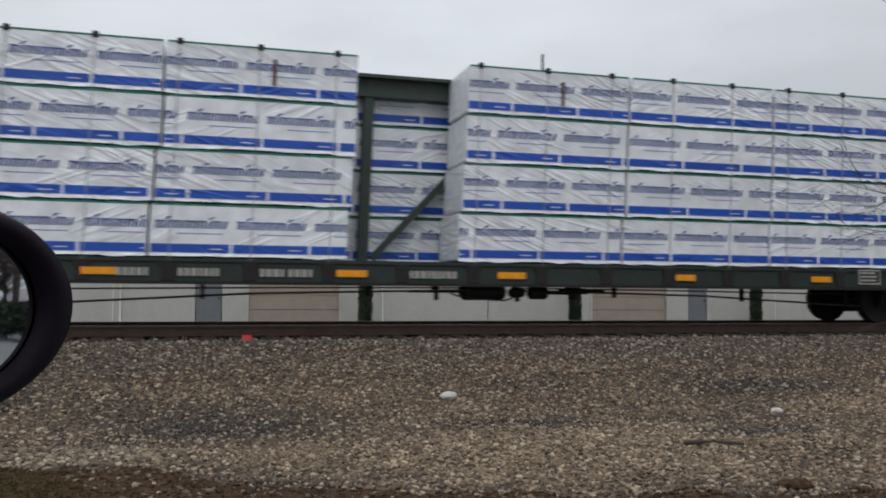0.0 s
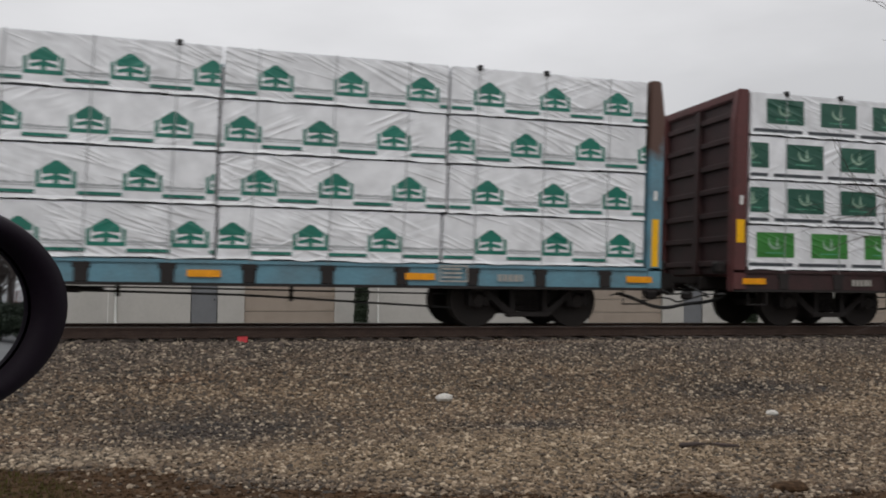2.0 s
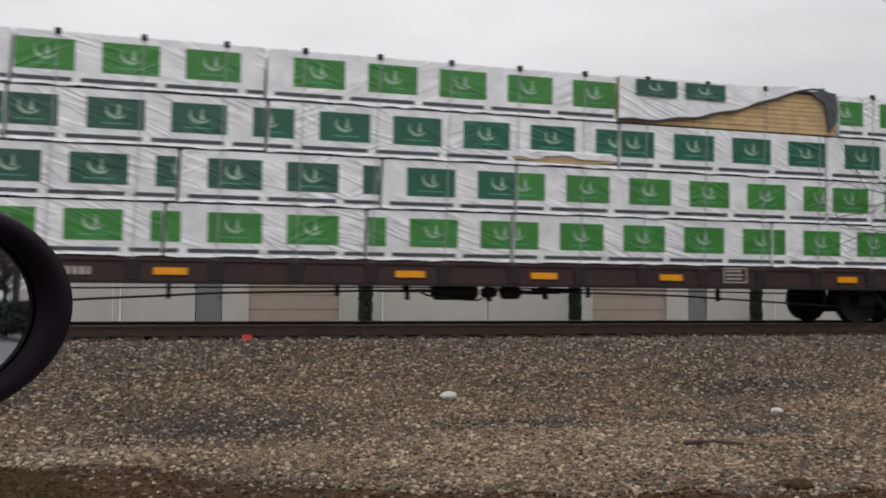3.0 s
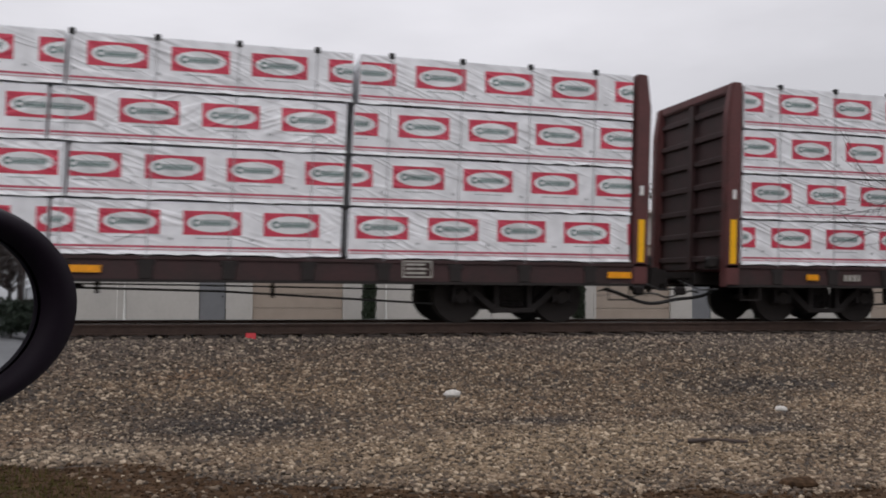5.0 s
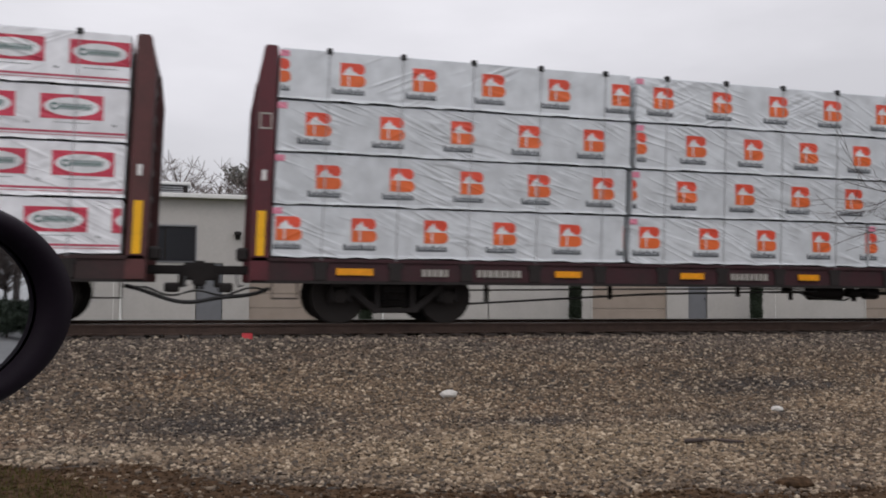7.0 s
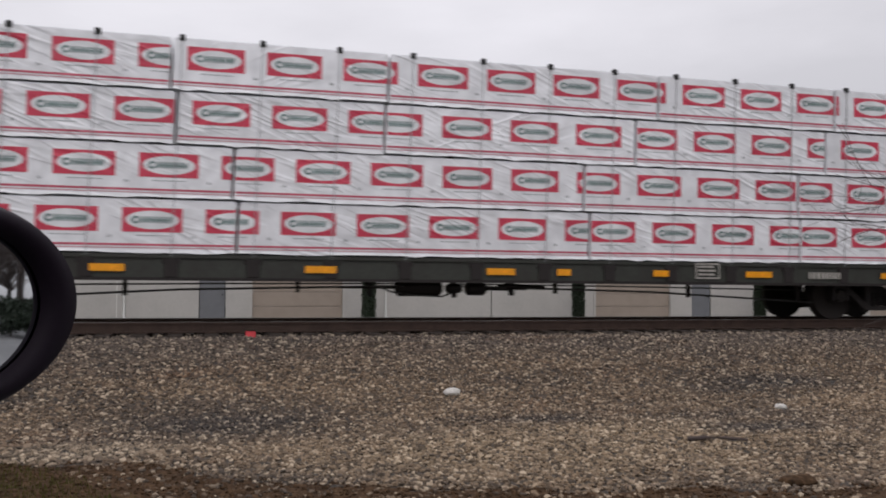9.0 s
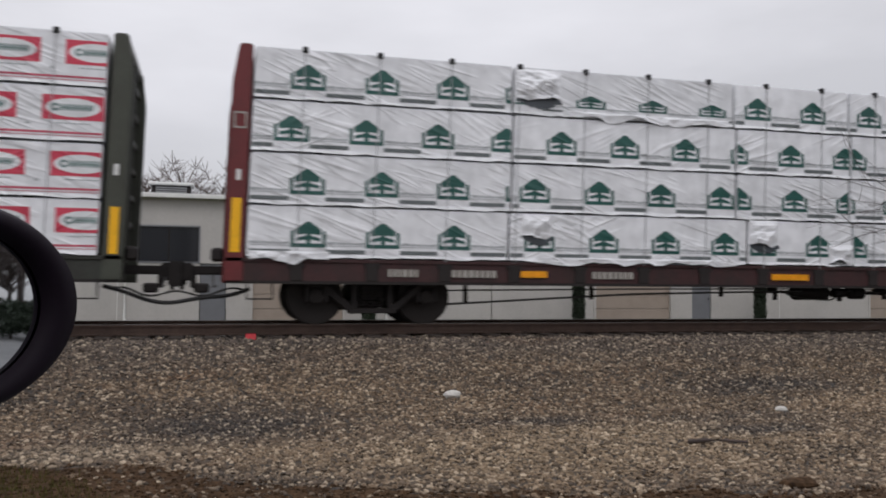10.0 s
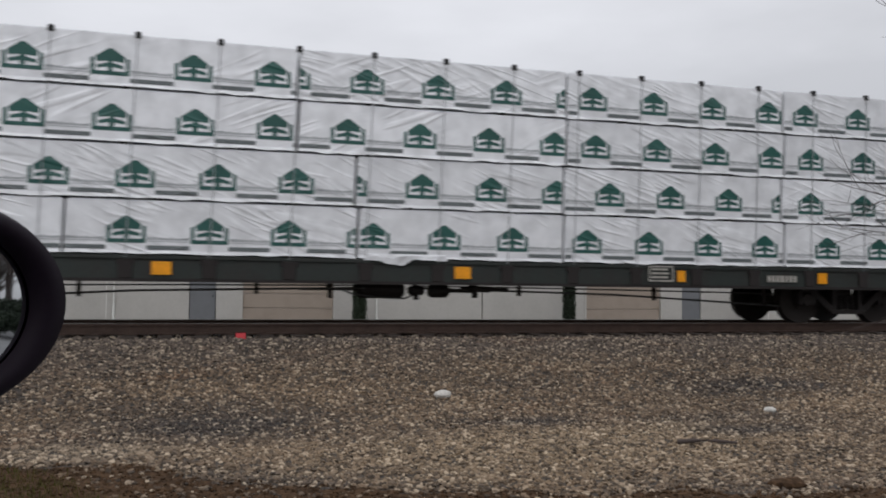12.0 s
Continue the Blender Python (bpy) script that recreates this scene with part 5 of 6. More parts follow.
def stencil(car, w, hgt, kind, at, label):
    """Stencilled marks on the sill: a border with rules in it, or a row of plain bars."""
    rnd = random.Random(int(w * 100))
    if kind == "box":
        st = part("stencil", shared(("frame", w, hgt), lambda: frame_outline("stencil", w, hgt)), None, car, label, at=at)
        for j in range(3):
            e = round(w - 0.12 - 0.1 * rnd.random(), 2)
            part("stencil_rule", shared(("rule", e), lambda: mesh_box("stencil_rule", (0, e, -0.003, 0, 0, 0.035), STENCIL)), None, st, at=(0.06, 0, 0.06 + j * 0.07))
        return
    x, st = 0.0, None
    while x < w - 0.03:
        q = rnd.choice((0.05, 0.065, 0.08))
        q = round(min(q, w - x), 3)
        me = shared(("stencil_bar", q, hgt), lambda: mesh_box("stencil_bar", (0, q, -0.003, 0, 0.02, hgt - 0.01), STENCIL))
        if st is None:
            st = part("stencil", me, None, car, label, at=at)
        else:
            part("stencil_bar", me, None, st, at=(x, 0, 0))
        x += q + 0.03


# ---------------------------------------------------------------- cars and loads of the train
BAR = "bar"
# each car: paint, label, post strip (z0, z1, w)
CARS = [
    ("dark_green", "dark green weathered centerbeam lumber car", (1.09, 1.8, 0.13)),
    ("blue", "sky blue weathered centerbeam lumber car", (1.09, 1.94, 0.13)),
    ("brown", "brown rusty centerbeam lumber car", (1.57, 2.0, 0.17)),
    ("brown", "brown rusty centerbeam lumber car with red-printed load", (1.09, 1.85, 0.12)),
    ("brown", "rusty brown centerbeam lumber car", (1.09, 1.9, 0.13)),
    ("wine", "wine red centerbeam lumber car", (1.09, 1.8, 0.13)),
    ("grey_green", "dark grey-green centerbeam lumber car", (1.09, 1.8, 0.13)),
    ("red", "weathered red centerbeam lumber car", (1.15, 2.0, 0.15)),
    ("black_green", "black-green centerbeam lumber car", (1.5, 1.95, 0.2)),
]
# loads, top tier first: bundle joint, middle of one printed mark, next joint, ...; None: an empty bay
LOAD_A = [[-11.18, -10.0, -8.75, -7.36, -5.7, -3.95, -2.68, None, -0.82, 0.58, 2.22, 3.7, 5.2, 6.62, 8.17, 9.34, 11.18],
          [-11.18, -10.0, -8.75, -6.89, -5.68, -4.8, -2.66, None, -0.82, 0.27, 2.2, 3.9, 5.21, 5.74, 8.2, 9.0, 11.18],
          [-11.18, -10.0, -8.75, -6.45, -5.76, -4.67, -2.69, None, -0.85, 0.45, 2.19, 4.01, 5.2, 5.79, 8.2, 9.06, 11.18],
          [-11.18, -10.0, -8.75, -6.2, -5.8, -3.98, -2.73, None, -0.9, -0.06, 2.13, 3.7, 5.16, 6.83, 8.2, 9.72, 11.18]]
LOAD_B = [[-11.18, -9.88, -6.1, -5.94, -1.31, -0.05, 3.75, 4.55, 7.45, 8.14, 11.18],
          [-11.18, -10.48, -6.3, -4.79, -1.28, -0.58, 3.74, 4.09, 7.44, 8.84, 11.18],
          [-11.18, -10.4, -8.03, -7.25, -5.0, -3.56, 0.02, 1.43, 3.75, 4.38, 7.48, 8.17, 11.18],
          [-11.18, -10.2, -8.0, -7.01, -5.0, -4.17, 0.0, 0.96, 3.78, 4.01, 7.41, 8.26, 11.18]]
LOAD_C = [[-11.18, -9.22, -7.32, -5.68, -3.64, -1.61, 2.49, 3.53, 7.17, 8.53, 11.18],
          [-11.18, -9.97, -7.35, -5.85, -3.59, -1.16, 2.55, 4.03, 6.92, 7.72, 11.18],
          [-11.18, -9.94, -8.08, -7.26, -4.88, -2.85, -1.71, -0.89, 0.63, 3.16, 6.94, 7.46, 11.18],
          [-11.18, -10.6, -8.12, -7.29, -5.05, -2.81, -1.93, -0.81, 0.59, 3.07, 5.74, 6.82, 11.18]]
LOAD_D = [[-11.18, -10.01, -7.22, -6.42, -2.7, -1.8, 1.8, 2.5, 6.21, 8.79, 11.18],
          [-11.18, -9.91, -7.42, -6.95, -2.9, -2.2, 1.6, 3.0, 6.14, 8.53, 11.18],
          [-11.18, -10.47, -6.56, -5.75, -2.4, -1.1, 1.9, 2.2, 6.14, 8.47, 11.18],
          [-11.18, -10.39, -6.73, -5.9, -2.6, -1.7, 1.7, 2.8, 6.13, 7.89, 11.18]]
LOAD_E = [[-11.18, -10.0, -7.54, -6.29, -2.35, -1.61, 2.56, 3.36, 6.75, 8.28, 11.18],
          [-11.18, -9.7, -7.39, -6.71, -2.38, -1.88, 2.74, 3.53, 6.84, 7.93, 11.18],
          [-11.18, -10.56, -7.41, -7.05, -2.39, -1.95, 2.59, 3.08, 6.83, 8.13, 11.18],
          [-11.18, -10.12, -7.45, -6.55, -2.52, -1.36, 2.55, 3.43, 6.86, 7.8, 11.18]]
LOAD_F = [[-11.18, -7.59, -4.9, -1.93, 1.34, None, 1.58, 2.84, 6.6, 7.52, 11.18],
          [-11.18, -8.11, -4.87, -2.45, 1.48, 2.33, 4.46, 6.24, 8.95, 9.88, 11.18],
          [-11.18, -7.91, -4.93, -2.62, 1.5, 3.0, 4.49, 6.21, 8.9, 9.15, 11.18],
          [-11.18, -8.51, -4.95, -3.35, 0.16, 2.57, 5.74, 6.58, 8.91, 9.94, 11.18]]
LOAD_G = [[-11.18, -10.2, -7.9, -6.9, -4.4, -1.34, -0.99, 1.12, 3.95, 4.85, 7.71, 8.56, 11.18],
          [-11.18, -9.9, -7.7, -7.2, -4.3, -1.22, -1.02, 0.36, 3.52, 5.1, 7.52, 8.28, 11.18],
          [-11.18, -10.4, -7.8, -6.8, -3.4, -0.81, 2.55, 3.99, 6.93, 8.44, 11.18],
          [-11.18, -10.1, -7.6, -7.0, -3.3, 0.2, 2.68, 4.31, 6.99, 8.55, 11.18]]
LOAD_H = [[-11.18, -9.12, -6.83, -5.39, -2.5, -2.01, 0.03, 1.69, 5.65, 7.19, 11.18],
          [-11.18, -9.35, -6.8, -4.71, -2.43, -1.27, 0.09, 1.36, 3.72, 5.57, 11.18],
          [-11.18, -9.06, -6.79, -5.18, -2.42, -1.18, 0.07, 1.11, 6.2, 7.98, 11.18],
          [-11.18, -9.01, -6.82, -5.07, -2.16, -0.63, 0.16, 1.4, 6.16, 8.37, 11.18]]
LOAD_I = [[-11.18, -10.11, -7.01, -5.86, -1.82, 0.5, 2.85, 4.54, 7.3, 7.78, 11.18],
          [-11.18, -9.54, -7.04, -4.58, -1.78, 0.22, 2.88, 4.63, 7.35, 7.92, 11.18],
          [-11.18, -10.75, -8.81, -7.83, -0.81, 0.29, 2.85, 3.72, 7.3, 7.94, 11.18],
          [-11.18, -9.72, -5.15, -4.28, -0.74, 0.71, 2.88, 3.31, 7.39, 8.34, 11.18]]
LOADS = (LOAD_A, LOAD_B, LOAD_C, LOAD_D, LOAD_E, LOAD_F, LOAD_G, LOAD_H, LOAD_I)
# amber strips (x, width) and stencils (x, width) on the near sill; last, the outlined data panel
SILL = [
    ([(-9.6, 0.5), (-6.5, 0.5), (-2.68, 0.5), (0.06, 0.5), (3.39, 0.4), (6.29, 0.45), (9.94, 0.55)], [(-6.25, 0.5), (-5.36, 0.6), (-4.13, 0.4), (-3.69, 0.4), (-1.72, 0.85)], 7.14),
    ([(-11.05, 0.48), (-6.12, 0.45), (-1.33, 0.5), (3.6, 0.5), (7.04, 0.5), (11.06, 0.5)], [(8.4, 0.5)], 7.36),
    ([(-11.05, 0.5), (-4.95, 0.5), (-1.19, 0.5), (1.17, 0.48), (3.62, 0.45), (7.4, 0.45), (10.98, 0.5)], [(-8.87, 0.5), (-7.73, 0.5), (-6.53, 0.5), (9.76, 0.4)], 4.69),
    ([(-5.11, 0.4), (-1.5, 0.45), (2.2, 0.45), (10.95, 0.45)], [(-8.85, 0.3), (-7.51, 0.5), (-6.21, 0.45)], 7.04),
    ([(-9.64, 0.26), (-7.79, 0.23), (-5.16, 0.48), (-1.51, 0.48), (1.21, 0.48), (3.79, 0.48), (7.0, 0.6), (9.5, 0.5)], [(-7.6, 0.5), (-6.48, 0.5), (-8.94, 0.4)], 4.66),
    ([(-9.85, 0.6), (-6.12, 0.48), (-3.69, 0.48), (-1.21, 0.46), (1.33, 0.5), (3.71, 0.5), (7.57, 0.7), (10.02, 0.5)], [(-8.73, 0.5), (-7.77, 0.8), (-2.89, 0.8), (2.24, 0.4)], 5.9),
    ([(-9.5, 0.5), (-5.2, 0.5), (-2.0, 0.5), (1.04, 0.5), (2.19, 0.25), (4.06, 0.3), (6.08, 0.55), (8.94, 0.28)], [(7.16, 0.7), (9.87, 0.28)], 4.75),
    ([(-6.37, 0.48), (-1.26, 0.8), (1.56, 0.45), (4.97, 0.45), (7.53, 0.42)], [(-8.91, 0.55), (-7.83, 0.8), (-5.28, 0.8)], 5.77),
    ([(-10.06, 0.32), (-7.84, 0.24), (-3.76, 0.29), (1.04, 0.28), (5.18, 0.16), (8.22, 0.2)], [(-9.1, 0.4), (-7.69, 0.5), (-6.52, 0.5), (7.0, 0.65)], 4.52),
]
STYLE = ["word", "house", "panel_a", "oval", "oval", "twin", "oval", "house_dark", "house_dark"]
LOAD_LABEL = {"word": "white plastic-wrapped lumber bundle with blue printed band", "house": "white plastic-wrapped lumber bundle with green house logos",
              "house_dark": "white plastic-wrapped lumber bundle with dark green house logos", "panel_a": "white-wrapped lumber bundle with green printed panels",
              "panel_b": "white-wrapped lumber bundle with bright green printed panels", "panel_c": "white-wrapped lumber bundle with dull dark green panels", "oval": "white-wrapped lumber bundle with red oval logos",
              "twin": "grey-white wrapped lumber bundle with orange logos"}


def build_train():
    for k, (paint, label, strip) in enumerate(CARS):
        marks, bars, panel = SILL[k]
        gap = (-2.6, -0.85) if k == 0 else None
        build_car(k, paint, label, strip, marks, [(x, w, 0.15, BAR) for x, w in bars] + [(panel, 0.5, 0.28, "box")], 18, gap)
        cx = A_END0 - CAR_L / 2 + k * CAR_L + OFFSET[k]
        for row, cells in enumerate(LOADS[k]):
            tier = 3 - row
            for i in range(0, len(cells) - 2, 2):
                a, mark, b = cells[i], cells[i + 1], cells[i + 2] - (0.11 if (k, i) in ((5, 0), (3, 6)) or (k == 1 and abs(cells[i + 2] + (1.3 if tier > 1 else 5.0)) < 0.06) else 0.04)
                if mark is None:
                    continue
                st = STYLE[k]
                if st == "panel_a" and (tier == 0 or (tier == 1 and a > 0.5) or (tier == 3 and (-7.5 < a < 2 or a > 7))):
                    st = "panel_b"
                elif st == "panel_a" and a < -4.5:
                    st = "panel_c"
                if k == 2 and tier == 3 and 2 < a < 3:
                    torn_bundle(round(b - a, 2), cx + a)
                    continue
                ob = bundle(st, round(b - a, 2), cx + a, tier, True, mark - a, LOAD_LABEL[st], 0.55 if (k, tier, i) == (7, 3, 2) else 1.0)
                for fx0, fx1, fz0, fz1, rough in FLAPS.get((k, tier, i // 2), ()):
                    loose_film(ob, fx0, fx1, fz0, fz1, rough, k == 2)
            # the far side of the load
            cuts = [-11.18, -7.4, -3.6, 0.3, 3.4, 7.4, 11.18] if k == 0 else [-11.18, -3.8, 3.7, 11.18]
            for a, b in zip(cuts, cuts[1:]):
                bundle(STYLE[k], round(b - a - 0.04, 2), cx + a, tier, k == 0 and "far", 0.55, LOAD_LABEL[STYLE[k]])


# loose film on a few bundles: (car, tier, bundle) -> stretches x0, x1, z0, z1, roughness
FLAPS = {(2, 2, 2): [(4.1, 6.0, 0.11, 0.24, 0.05)], (7, 3, 1): [(0.03, 0.85, 0.26, 0.76, 0.12), (0.9, 4.2, -0.03, 0.09, 0.07)],
         (7, 0, 1): [(0.2, 0.75, 0.42, 0.78, 0.09), (0.5, 4.4, -0.05, 0.05, 0.04)], (7, 0, 2): [(0.0, 0.62, 0.36, 0.80, 0.09), (1.75, 2.3, 0.02, 0.38, 0.07)],
         (7, 0, 0): [(0.05, 1.3, -0.05, 0.08, 0.06)], (8, 0, 2): [(0.1, 1.5, -0.05, 0.06, 0.05)], (1, 0, 0): [(0.1, 0.9, -0.04, 0.12, 0.06)]}


def loose_film(ob, x0, x1, z0, z1, rough, boards=False):
    """A crumpled length of loose wrap standing off the front of a bundle, with dark shade painted under it."""
    bm = bmesh.new()
    nx, nz = 26, 9
    g = [[None] * (nz + 1) for _ in range(nx + 1)]
    for i in range(nx + 1):
        for j in range(nz + 1):
            u, v = i / nx, j / nz
            x, z = x0 + (x1 - x0) * u, z0 + (z1 - z0) * v
            n1 = noise.noise(Vector((x * 2.3 + z * 3.1, z * 5.0, x0 * 3)))
            n2 = noise.noise(Vector((x * 7 - z * 5, z * 9, 4 + x0)))
            edge = min(1.0, 5 * u, 5 * (1 - u), 3 * (1 - v))
            off = rough * edge * (0.55 + 0.9 * n1 + 0.45 * n2)
            g[i][j] = bm.verts.new((x + LEAN * z, -0.012 - max(0.0, off), z + (0.12 * n1 + 0.03 * n2) * (1 - v) * edge))
    for i in range(nx):
        for j in range(nz):
            bm.faces.new((g[i][j], g[i + 1][j], g[i + 1][j + 1], g[i][j + 1]))
    part("loose_film", bm, WRAP, ob, "crumpled loose film")
    bm = bmesh.new()
    pts = [(x0 + (x1 - x0) * i / 14, z0 + (0.05 + 0.10 * noise.noise(Vector((i * 0.7, x0, 2)))) * (z1 - z0) * (1 if 0 < i < 14 else 0)) for i in range(15)]
    deep = 0.10 if boards else 0.04 if x1 - x0 > 0.9 else 0.2
    poly(bm, pts + [(x + 0.05, max(-0.02, z - deep * (0.35 + 0.65 * math.sin(3.14 * (x - x0) / (x1 - x0))))) for x, z in pts[::-1]], -0.009)
    lean(bm)
    if boards:
        part("bare_boards", bm, LUMBER, ob, "bare sawn boards under the film")
    else:
        # flat dark sheet that stands for the shaded hollow under the film
        part("film_opening", bm, INK["dark"], ob, "dark painted shade under the film")


def torn_bundle(length, x):
    """Top bundle whose wrap has torn open: sawn boards show under the lifted film."""
    z = DECK + 3 * TIER + 0.03
    ob = tagged(running(new("lumber_bundle"), x + LEAN * (z - DECK), NEAR_Y, z), "torn white-wrapped lumber bundle showing bare sawn boards", "lumber bundle", "lumber bundles on the train")
    rnd = random.Random(6)
    h = 0.80
    for j in range(9):
        for i in range(3):
            bm = bmesh.new()
            a, b = length * i / 3 + 0.01, length * (i + 1) / 3
            bx(bm, a, b - 0.004, 0.03 + rnd.uniform(0, 0.012), 1.2, j * 0.084 + 0.004, j * 0.084 + 0.08)
            lean(bm)
            part("board", bm, LUMBER, ob)
    # film still in place above a rising tear line
    def tear(u):
        return float(np.interp(u, (0, 0.2, 0.4, 0.56, 0.7, 0.82, 0.93, 1), (0.04, 0.07, 0.20, 0.36, 0.56, 0.74, 0.86, 0.88))) + 0.012 * math.sin(u * 31)
    n = 40
    bm = bmesh.new()
    for i in range(n):
        for (u0, u1) in ((i / n, (i + 1) / n),):
            x0, x1 = u0 * length * 0.93, u1 * length * 0.93
            vs = []
            for (xx, u, top) in ((x0, u0, 0), (x1, u1, 0), (x1, u1, 1), (x0, u0, 1)):
                zz = h + 0.02 + 0.09 * max(0.0, u - 0.6) / 0.4 if top else min(tear(u), h + 0.07 * u)
                vs.append(bm.verts.new((xx, -0.006 - 0.03 * (1 - top) * (0.5 + 0.5 * math.sin(u * 23)), zz)))
            bm.faces.new(vs)
    bx(bm, 0, length, 0.0, 1.22, h + 0.005, h + 0.02)
    lean(bm)
    part("torn_wrap", bm, WRAP, ob)
    bm = bmesh.new()
    pts = [(u * length * 0.93 + LEAN * tear(u), -0.03 - 0.02 * math.sin(u * 29), tear(u) - 0.01) for u in [i / 30 for i in range(31)]]
    tube(bm, pts, 0.022, 7)
    part("rolled_edge", bm, INK["dark"], ob, "dark rolled edge of torn film")
    # dark flap at the open end
    bm = bmesh.new()
    pr = [(0.86, 0.80), (0.93, 0.84), (0.985, 0.78), (0.995, 0.5), (0.985, 0.2), (0.955, 0.03), (0.945, 0.3), (0.93, 0.6), (0.89, 0.70)]
    poly(bm, [(u * length, q) for u, q in pr], -0.035)
    r = bmesh.ops.extrude_face_region(bm, geom=list(bm.faces))
    for v in [g for g in r["geom"] if isinstance(g, bmesh.types.BMVert)]:
        v.co.y += 0.03
    bmesh.ops.recalc_face_normals(bm, faces=bm.faces)
    lean(bm)
    part("loose_flap", bm, INK["dark"], ob, "dark loose flap of film")
    for q in (0.35, 1.35):
        part("printed_panel", PRINT["panel_c"], None, ob, at=Matrix.Translation((q + 0.4, -0.045, 0.63)) @ Matrix.Diagonal((1, 1, 0.62, 1)))


# ---------------------------------------------------------------- the car mirror beside the camera
def build_mirror():
    m0 = pose(*EYE, 90 + 2.53, -0.5, -15.5)
    d = 0.72
    c = m0 @ Vector((-0.592 * d, -0.0735 * d, -d))
    base = Matrix.Translation(c) @ (m0.to_3x3().to_4x4()) @ pose(0, 0, 0, -1.0, 66, 0)
    mir = empty("wing_mirror", base, "black plastic car wing mirror with an oval glass", "car mirror")
    rx, ry = 0.143, 0.099
    n = 56
    bm = bmesh.new()
    prof = [(0.655, 0.735, 0.002), (0.67, 0.75, 0.009), (0.74, 0.81, 0.017), (0.88, 0.90, 0.014), (0.98, 0.98, -0.004), (1.0, 1.0, -0.022), (0.96, 0.96, -0.05), (0.8, 0.8, -0.085), (0.5, 0.5, -0.11)]
    rings = [[bm.verts.new((rx * r * math.cos(6.28319 * i / n), ry * s * math.sin(6.28319 * i / n), z)) for i in range(n)] for r, s, z in prof]
    for a, b in zip(rings, rings[1:]):
        for i in range(n):
            bm.faces.new((a[i], b[i], b[(i + 1) % n], a[(i + 1) % n]))
    bm.faces.new(rings[-1])
    bmesh.ops.recalc_face_normals(bm, faces=bm.faces)
    part("housing", bm, BLACK_PLASTIC, mir, smooth=True)
    # convex glass, 1.3 m radius
    bm = bmesh.new()
    rings = [[bm.verts.new((rx * 0.665 * q * math.cos(6.28319 * i / n), ry * 0.745 * q * math.sin(6.28319 * i / n), 0.0035 - (rx * 0.665 * q) ** 2 / 2.6)) for i in range(n)] for q in (1.0, 0.8, 0.6, 0.4, 0.2)]
    for a, b in zip(rings, rings[1:]):
        for i in range(n):
            bm.faces.new((a[i], a[(i + 1) % n], b[(i + 1) % n], b[i]))
    bm.faces.new(rings[-1])
    bmesh.ops.recalc_face_normals(bm, faces=bm.faces)
    part("glass", bm, MIRROR, mir, "convex mirror glass", smooth=True)
    inv = base.inverted()
    foot = Vector((c.x - 0.02, 0.50, 0.36))
    bm = bmesh.new()
    tube(bm, [inv @ q for q in (c + Vector((-0.03, 0.03, -0.05)), c + Vector((-0.06, 0.0, -0.14)), foot)], 0.02, 10)
    part("arm", bm, BLACK_PLASTIC, mir)
    # the parked car that carries it, with its side windows open
    car = empty("parked_car", (0.6, -0.35, -0.75), "dark grey parked car with open side windows", "car")

    def panel(name, prof, x0, x1, mat, label=""):
        """A shell piece with the outline (y, z) drawn out along x."""
        bm = bmesh.new()
        v = [[bm.verts.new((x, y, z)) for y, z in prof] for x in (x0, x1)]
        for i in range(len(prof)):
            bm.faces.new((v[0][i], v[1][i], v[1][(i + 1) % len(prof)], v[0][(i + 1) % len(prof)]))
        bm.faces.new(v[0]); bm.faces.new(v[1][::-1])
        bmesh.ops.recalc_face_normals(bm, faces=bm.faces)
        bevel(bm, 0.012)
        part(name, bm, mat, car, label)

    for s in (-1, 1):
        panel("door_panel", [(s * 0.87, 0.30), (s * 0.91, 0.55), (s * 0.90, 0.85), (s * 0.85, 1.11), (s * 0.76, 1.11), (s * 0.76, 0.30)], -1.6, 2.3, CAR_PAINT)
        for x in (-1.25, 0.62, 2.2):
            panel("pillar", [(s * 0.85, 1.11), (s * 0.78, 1.72), (s * 0.72, 1.72), (s * 0.78, 1.11)], x, x + 0.09, CAR_PAINT)
    panel("bonnet", [(-0.88, 0.30), (-0.88, 0.88), (-0.6, 0.98), (0.6, 0.98), (0.88, 0.88), (0.88, 0.30)], -2.6, -1.61, CAR_PAINT)
    panel("tail", [(-0.88, 0.32), (-0.88, 1.0), (-0.7, 1.10), (0.7, 1.10), (0.88, 1.0), (0.88, 0.32)], 2.31, 2.75, CAR_PAINT)
    panel("floor_pan", [(-0.75, 0.30), (0.75, 0.30), (0.75, 0.36), (-0.75, 0.36)], -1.6, 2.3, RUBBER)
    panel("roof_panel", [(-0.78, 1.73), (0.78, 1.73), (0.6, 1.80), (-0.6, 1.80)], -1.2, 2.3, CAR_PAINT)
    for s in (-1, 1):
        for x in (-1.95, 1.9):
            bm = bmesh.new()
            cyl(bm, (x, s * 0.66, 0.32), (x, s * 0.86, 0.32), 0.32, 24)
            w = part("wheel", bm, RUBBER, car)
            bm = bmesh.new()
            cyl(bm, (x, s * 0.85, 0.32), (x, s * 0.875, 0.32), 0.2, 20)
            part("rim", bm, ROOF, w)


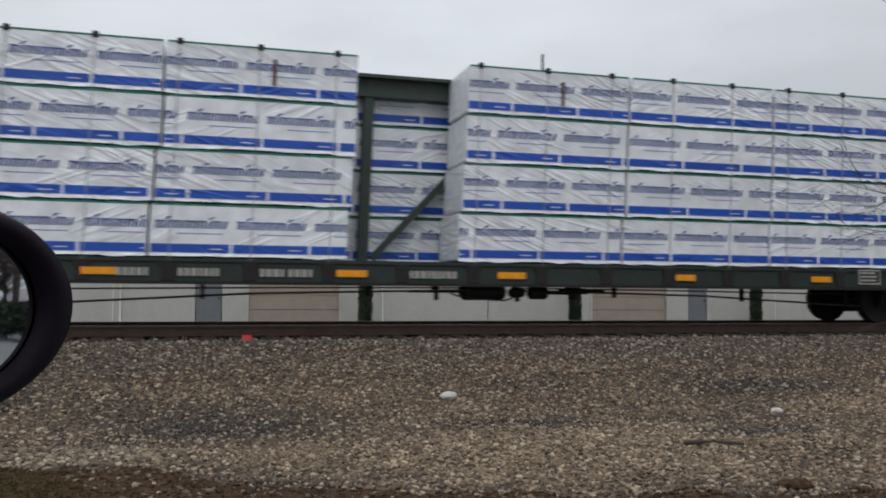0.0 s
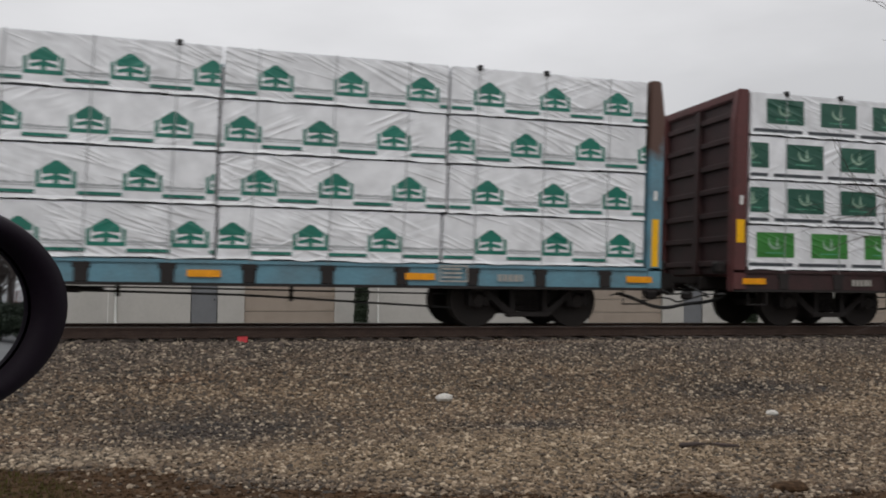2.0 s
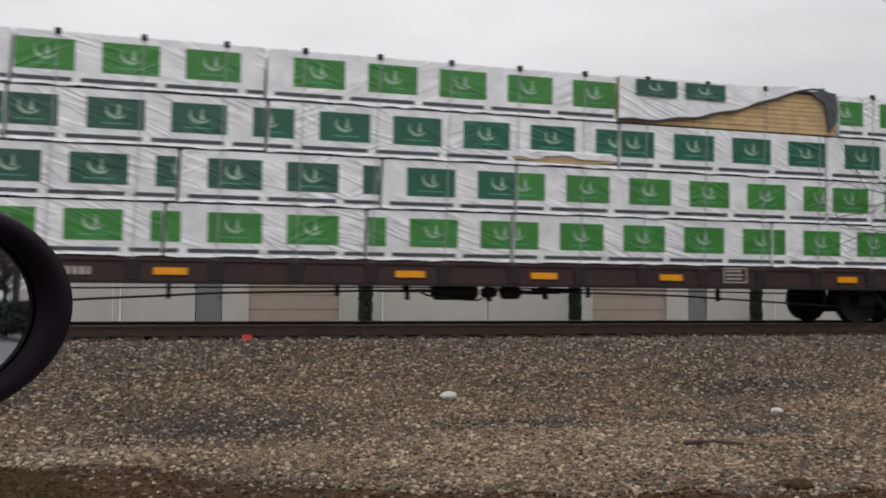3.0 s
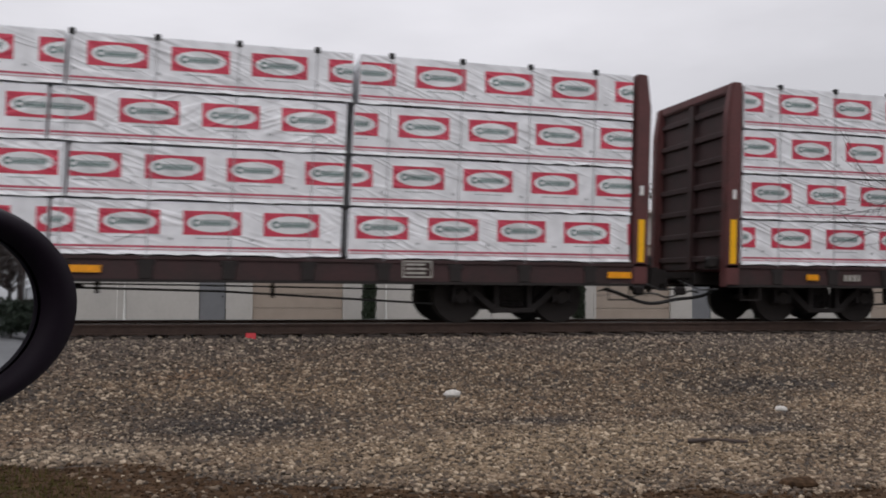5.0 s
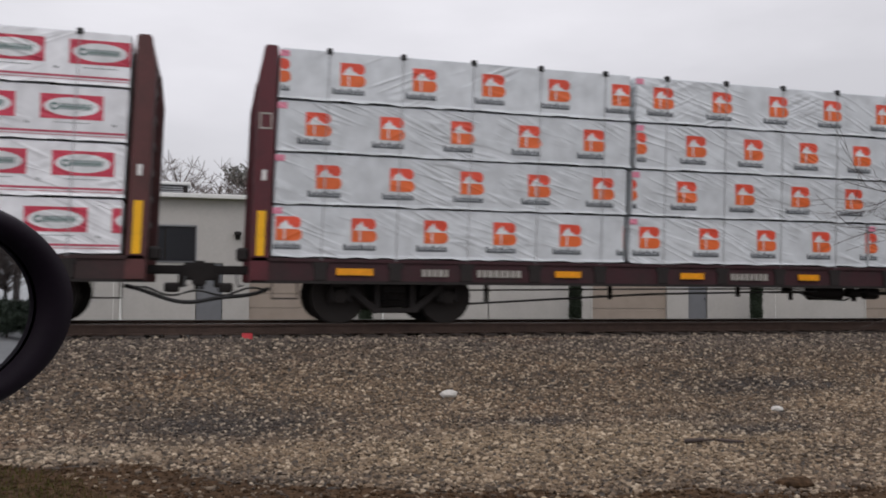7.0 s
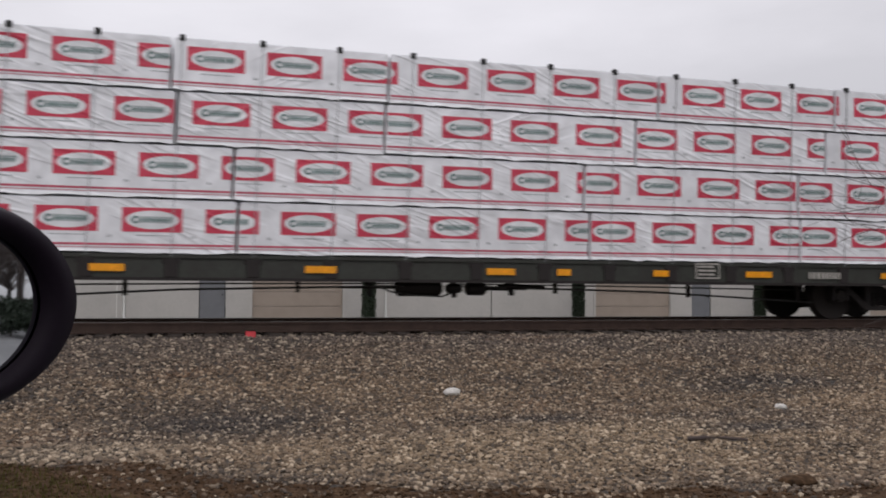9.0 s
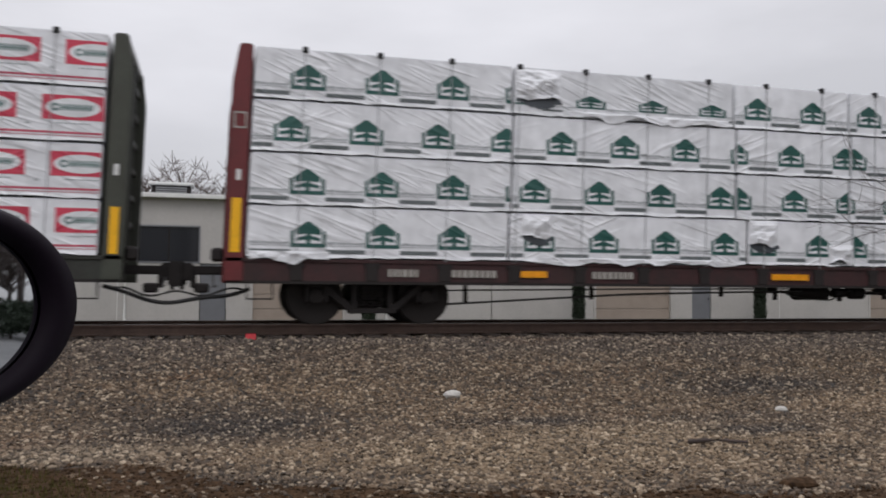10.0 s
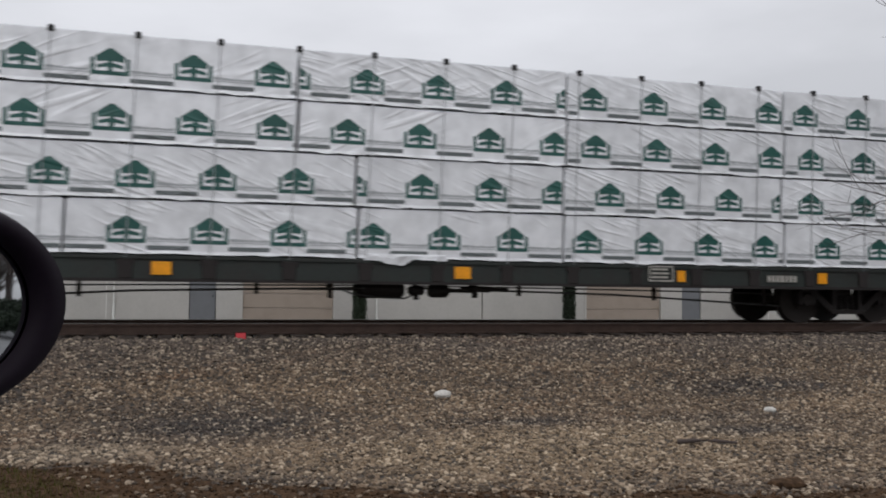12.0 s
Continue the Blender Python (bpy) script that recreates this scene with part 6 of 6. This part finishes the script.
# ---------------------------------------------------------------- bare twigs close to the camera
def build_twigs():
    rnd = random.Random(21)
    b = empty("bare_sapling", (6.85, 6.6, -0.75), "thin bare leafless sapling on the verge", "sapling")
    bm = bmesh.new()
    tube(bm, [(0, 0, 0), (0.03, 0.02, 1.2), (-0.02, 0, 2.4), (0.02, 0.03, 3.6), (0, 0, 4.6)], 0.022, 7, 0.006)
    part("trunk", bm, BARK, b)

    def grow(bm, p, d, l, r, depth):
        pts = [p]
        q = p
        for _ in range(6):
            d = (d + Vector((rnd.uniform(-0.16, 0.16), rnd.uniform(-0.2, 0.2), rnd.uniform(-0.14, 0.12)))).normalized()
            q = q + d * (l / 6)
            pts.append(q)
            if depth and rnd.random() < 0.75:
                side = (d + Vector((rnd.uniform(-0.8, 0.5), rnd.uniform(-0.9, 0.9), rnd.uniform(-0.5, 0.7)))).normalized()
                grow(bm, q, side, l * 0.5, r * 0.6, depth - 1)
        tube(bm, pts, r, 5, r * 0.5)

    for z, dz, l in ((1.0, 0.1, 0.95), (1.15, 0.0, 0.8), (1.9, 0.25, 1.0), (2.05, 0.05, 1.1), (2.2, 0.3, 1.05), (2.35, -0.1, 0.9), (3.9, 0.2, 0.75)):
        bm = bmesh.new()
        grow(bm, Vector((0, 0, z)), Vector((-1, rnd.uniform(-0.3, 0.3), dz)).normalized(), l, 0.0055, 2 if 1.5 < z < 3 else 1)
        part("branch", bm, BARK, b)


build_ground()
build_track()
build_warehouse()
build_plants()
build_mirror()
build_twigs()
build_train()
stones("ballast_stones", [(-1.9, 6.5, 4.5, 6.5, 26000, 0.007, 0.027), (-2.3, 7.9, 6.5, 8.0, 20000, 0.008, 0.028), (-2.7, 9.3, 8.0, 9.5, 19000, 0.009, 0.029),
                          (-3.0, 10.7, 9.5, 11.0, 16000, 0.011, 0.031), (-3.3, 12.0, 11.0, 12.4, 14000, 0.013, 0.033), (-3.6, 13.2, 12.4, 13.5, 11000, 0.015, 0.037),
                          (-3.6, 15.5, 13.5, 16.6, 5000, 0.02, 0.05)], BALLAST, "loose brown-grey crushed stone ballast", 3)
stones("earth_crumbs", [(-1.9, 4.6, 4.8, 7.2, 9000, 0.005, 0.022)], EARTH, "crumbs of bare brown earth on the verge", 12, True)


# ---------------------------------------------------------------- movement
def motions():
    for ob, (x, y, z) in MOVING:
        walk(ob, [(t, pose(x - SPEED * t, y, z)) for t in (0, 3, 6, 9, 12)])
    turn = SPEED / 0.457
    for w, px in ROLLING:
        walk(w, [(i / FPS, pose(px, 0, 0.457, 0, -math.degrees(turn * i / FPS) % 360, 0)) for i in range(0, 361)])


motions()
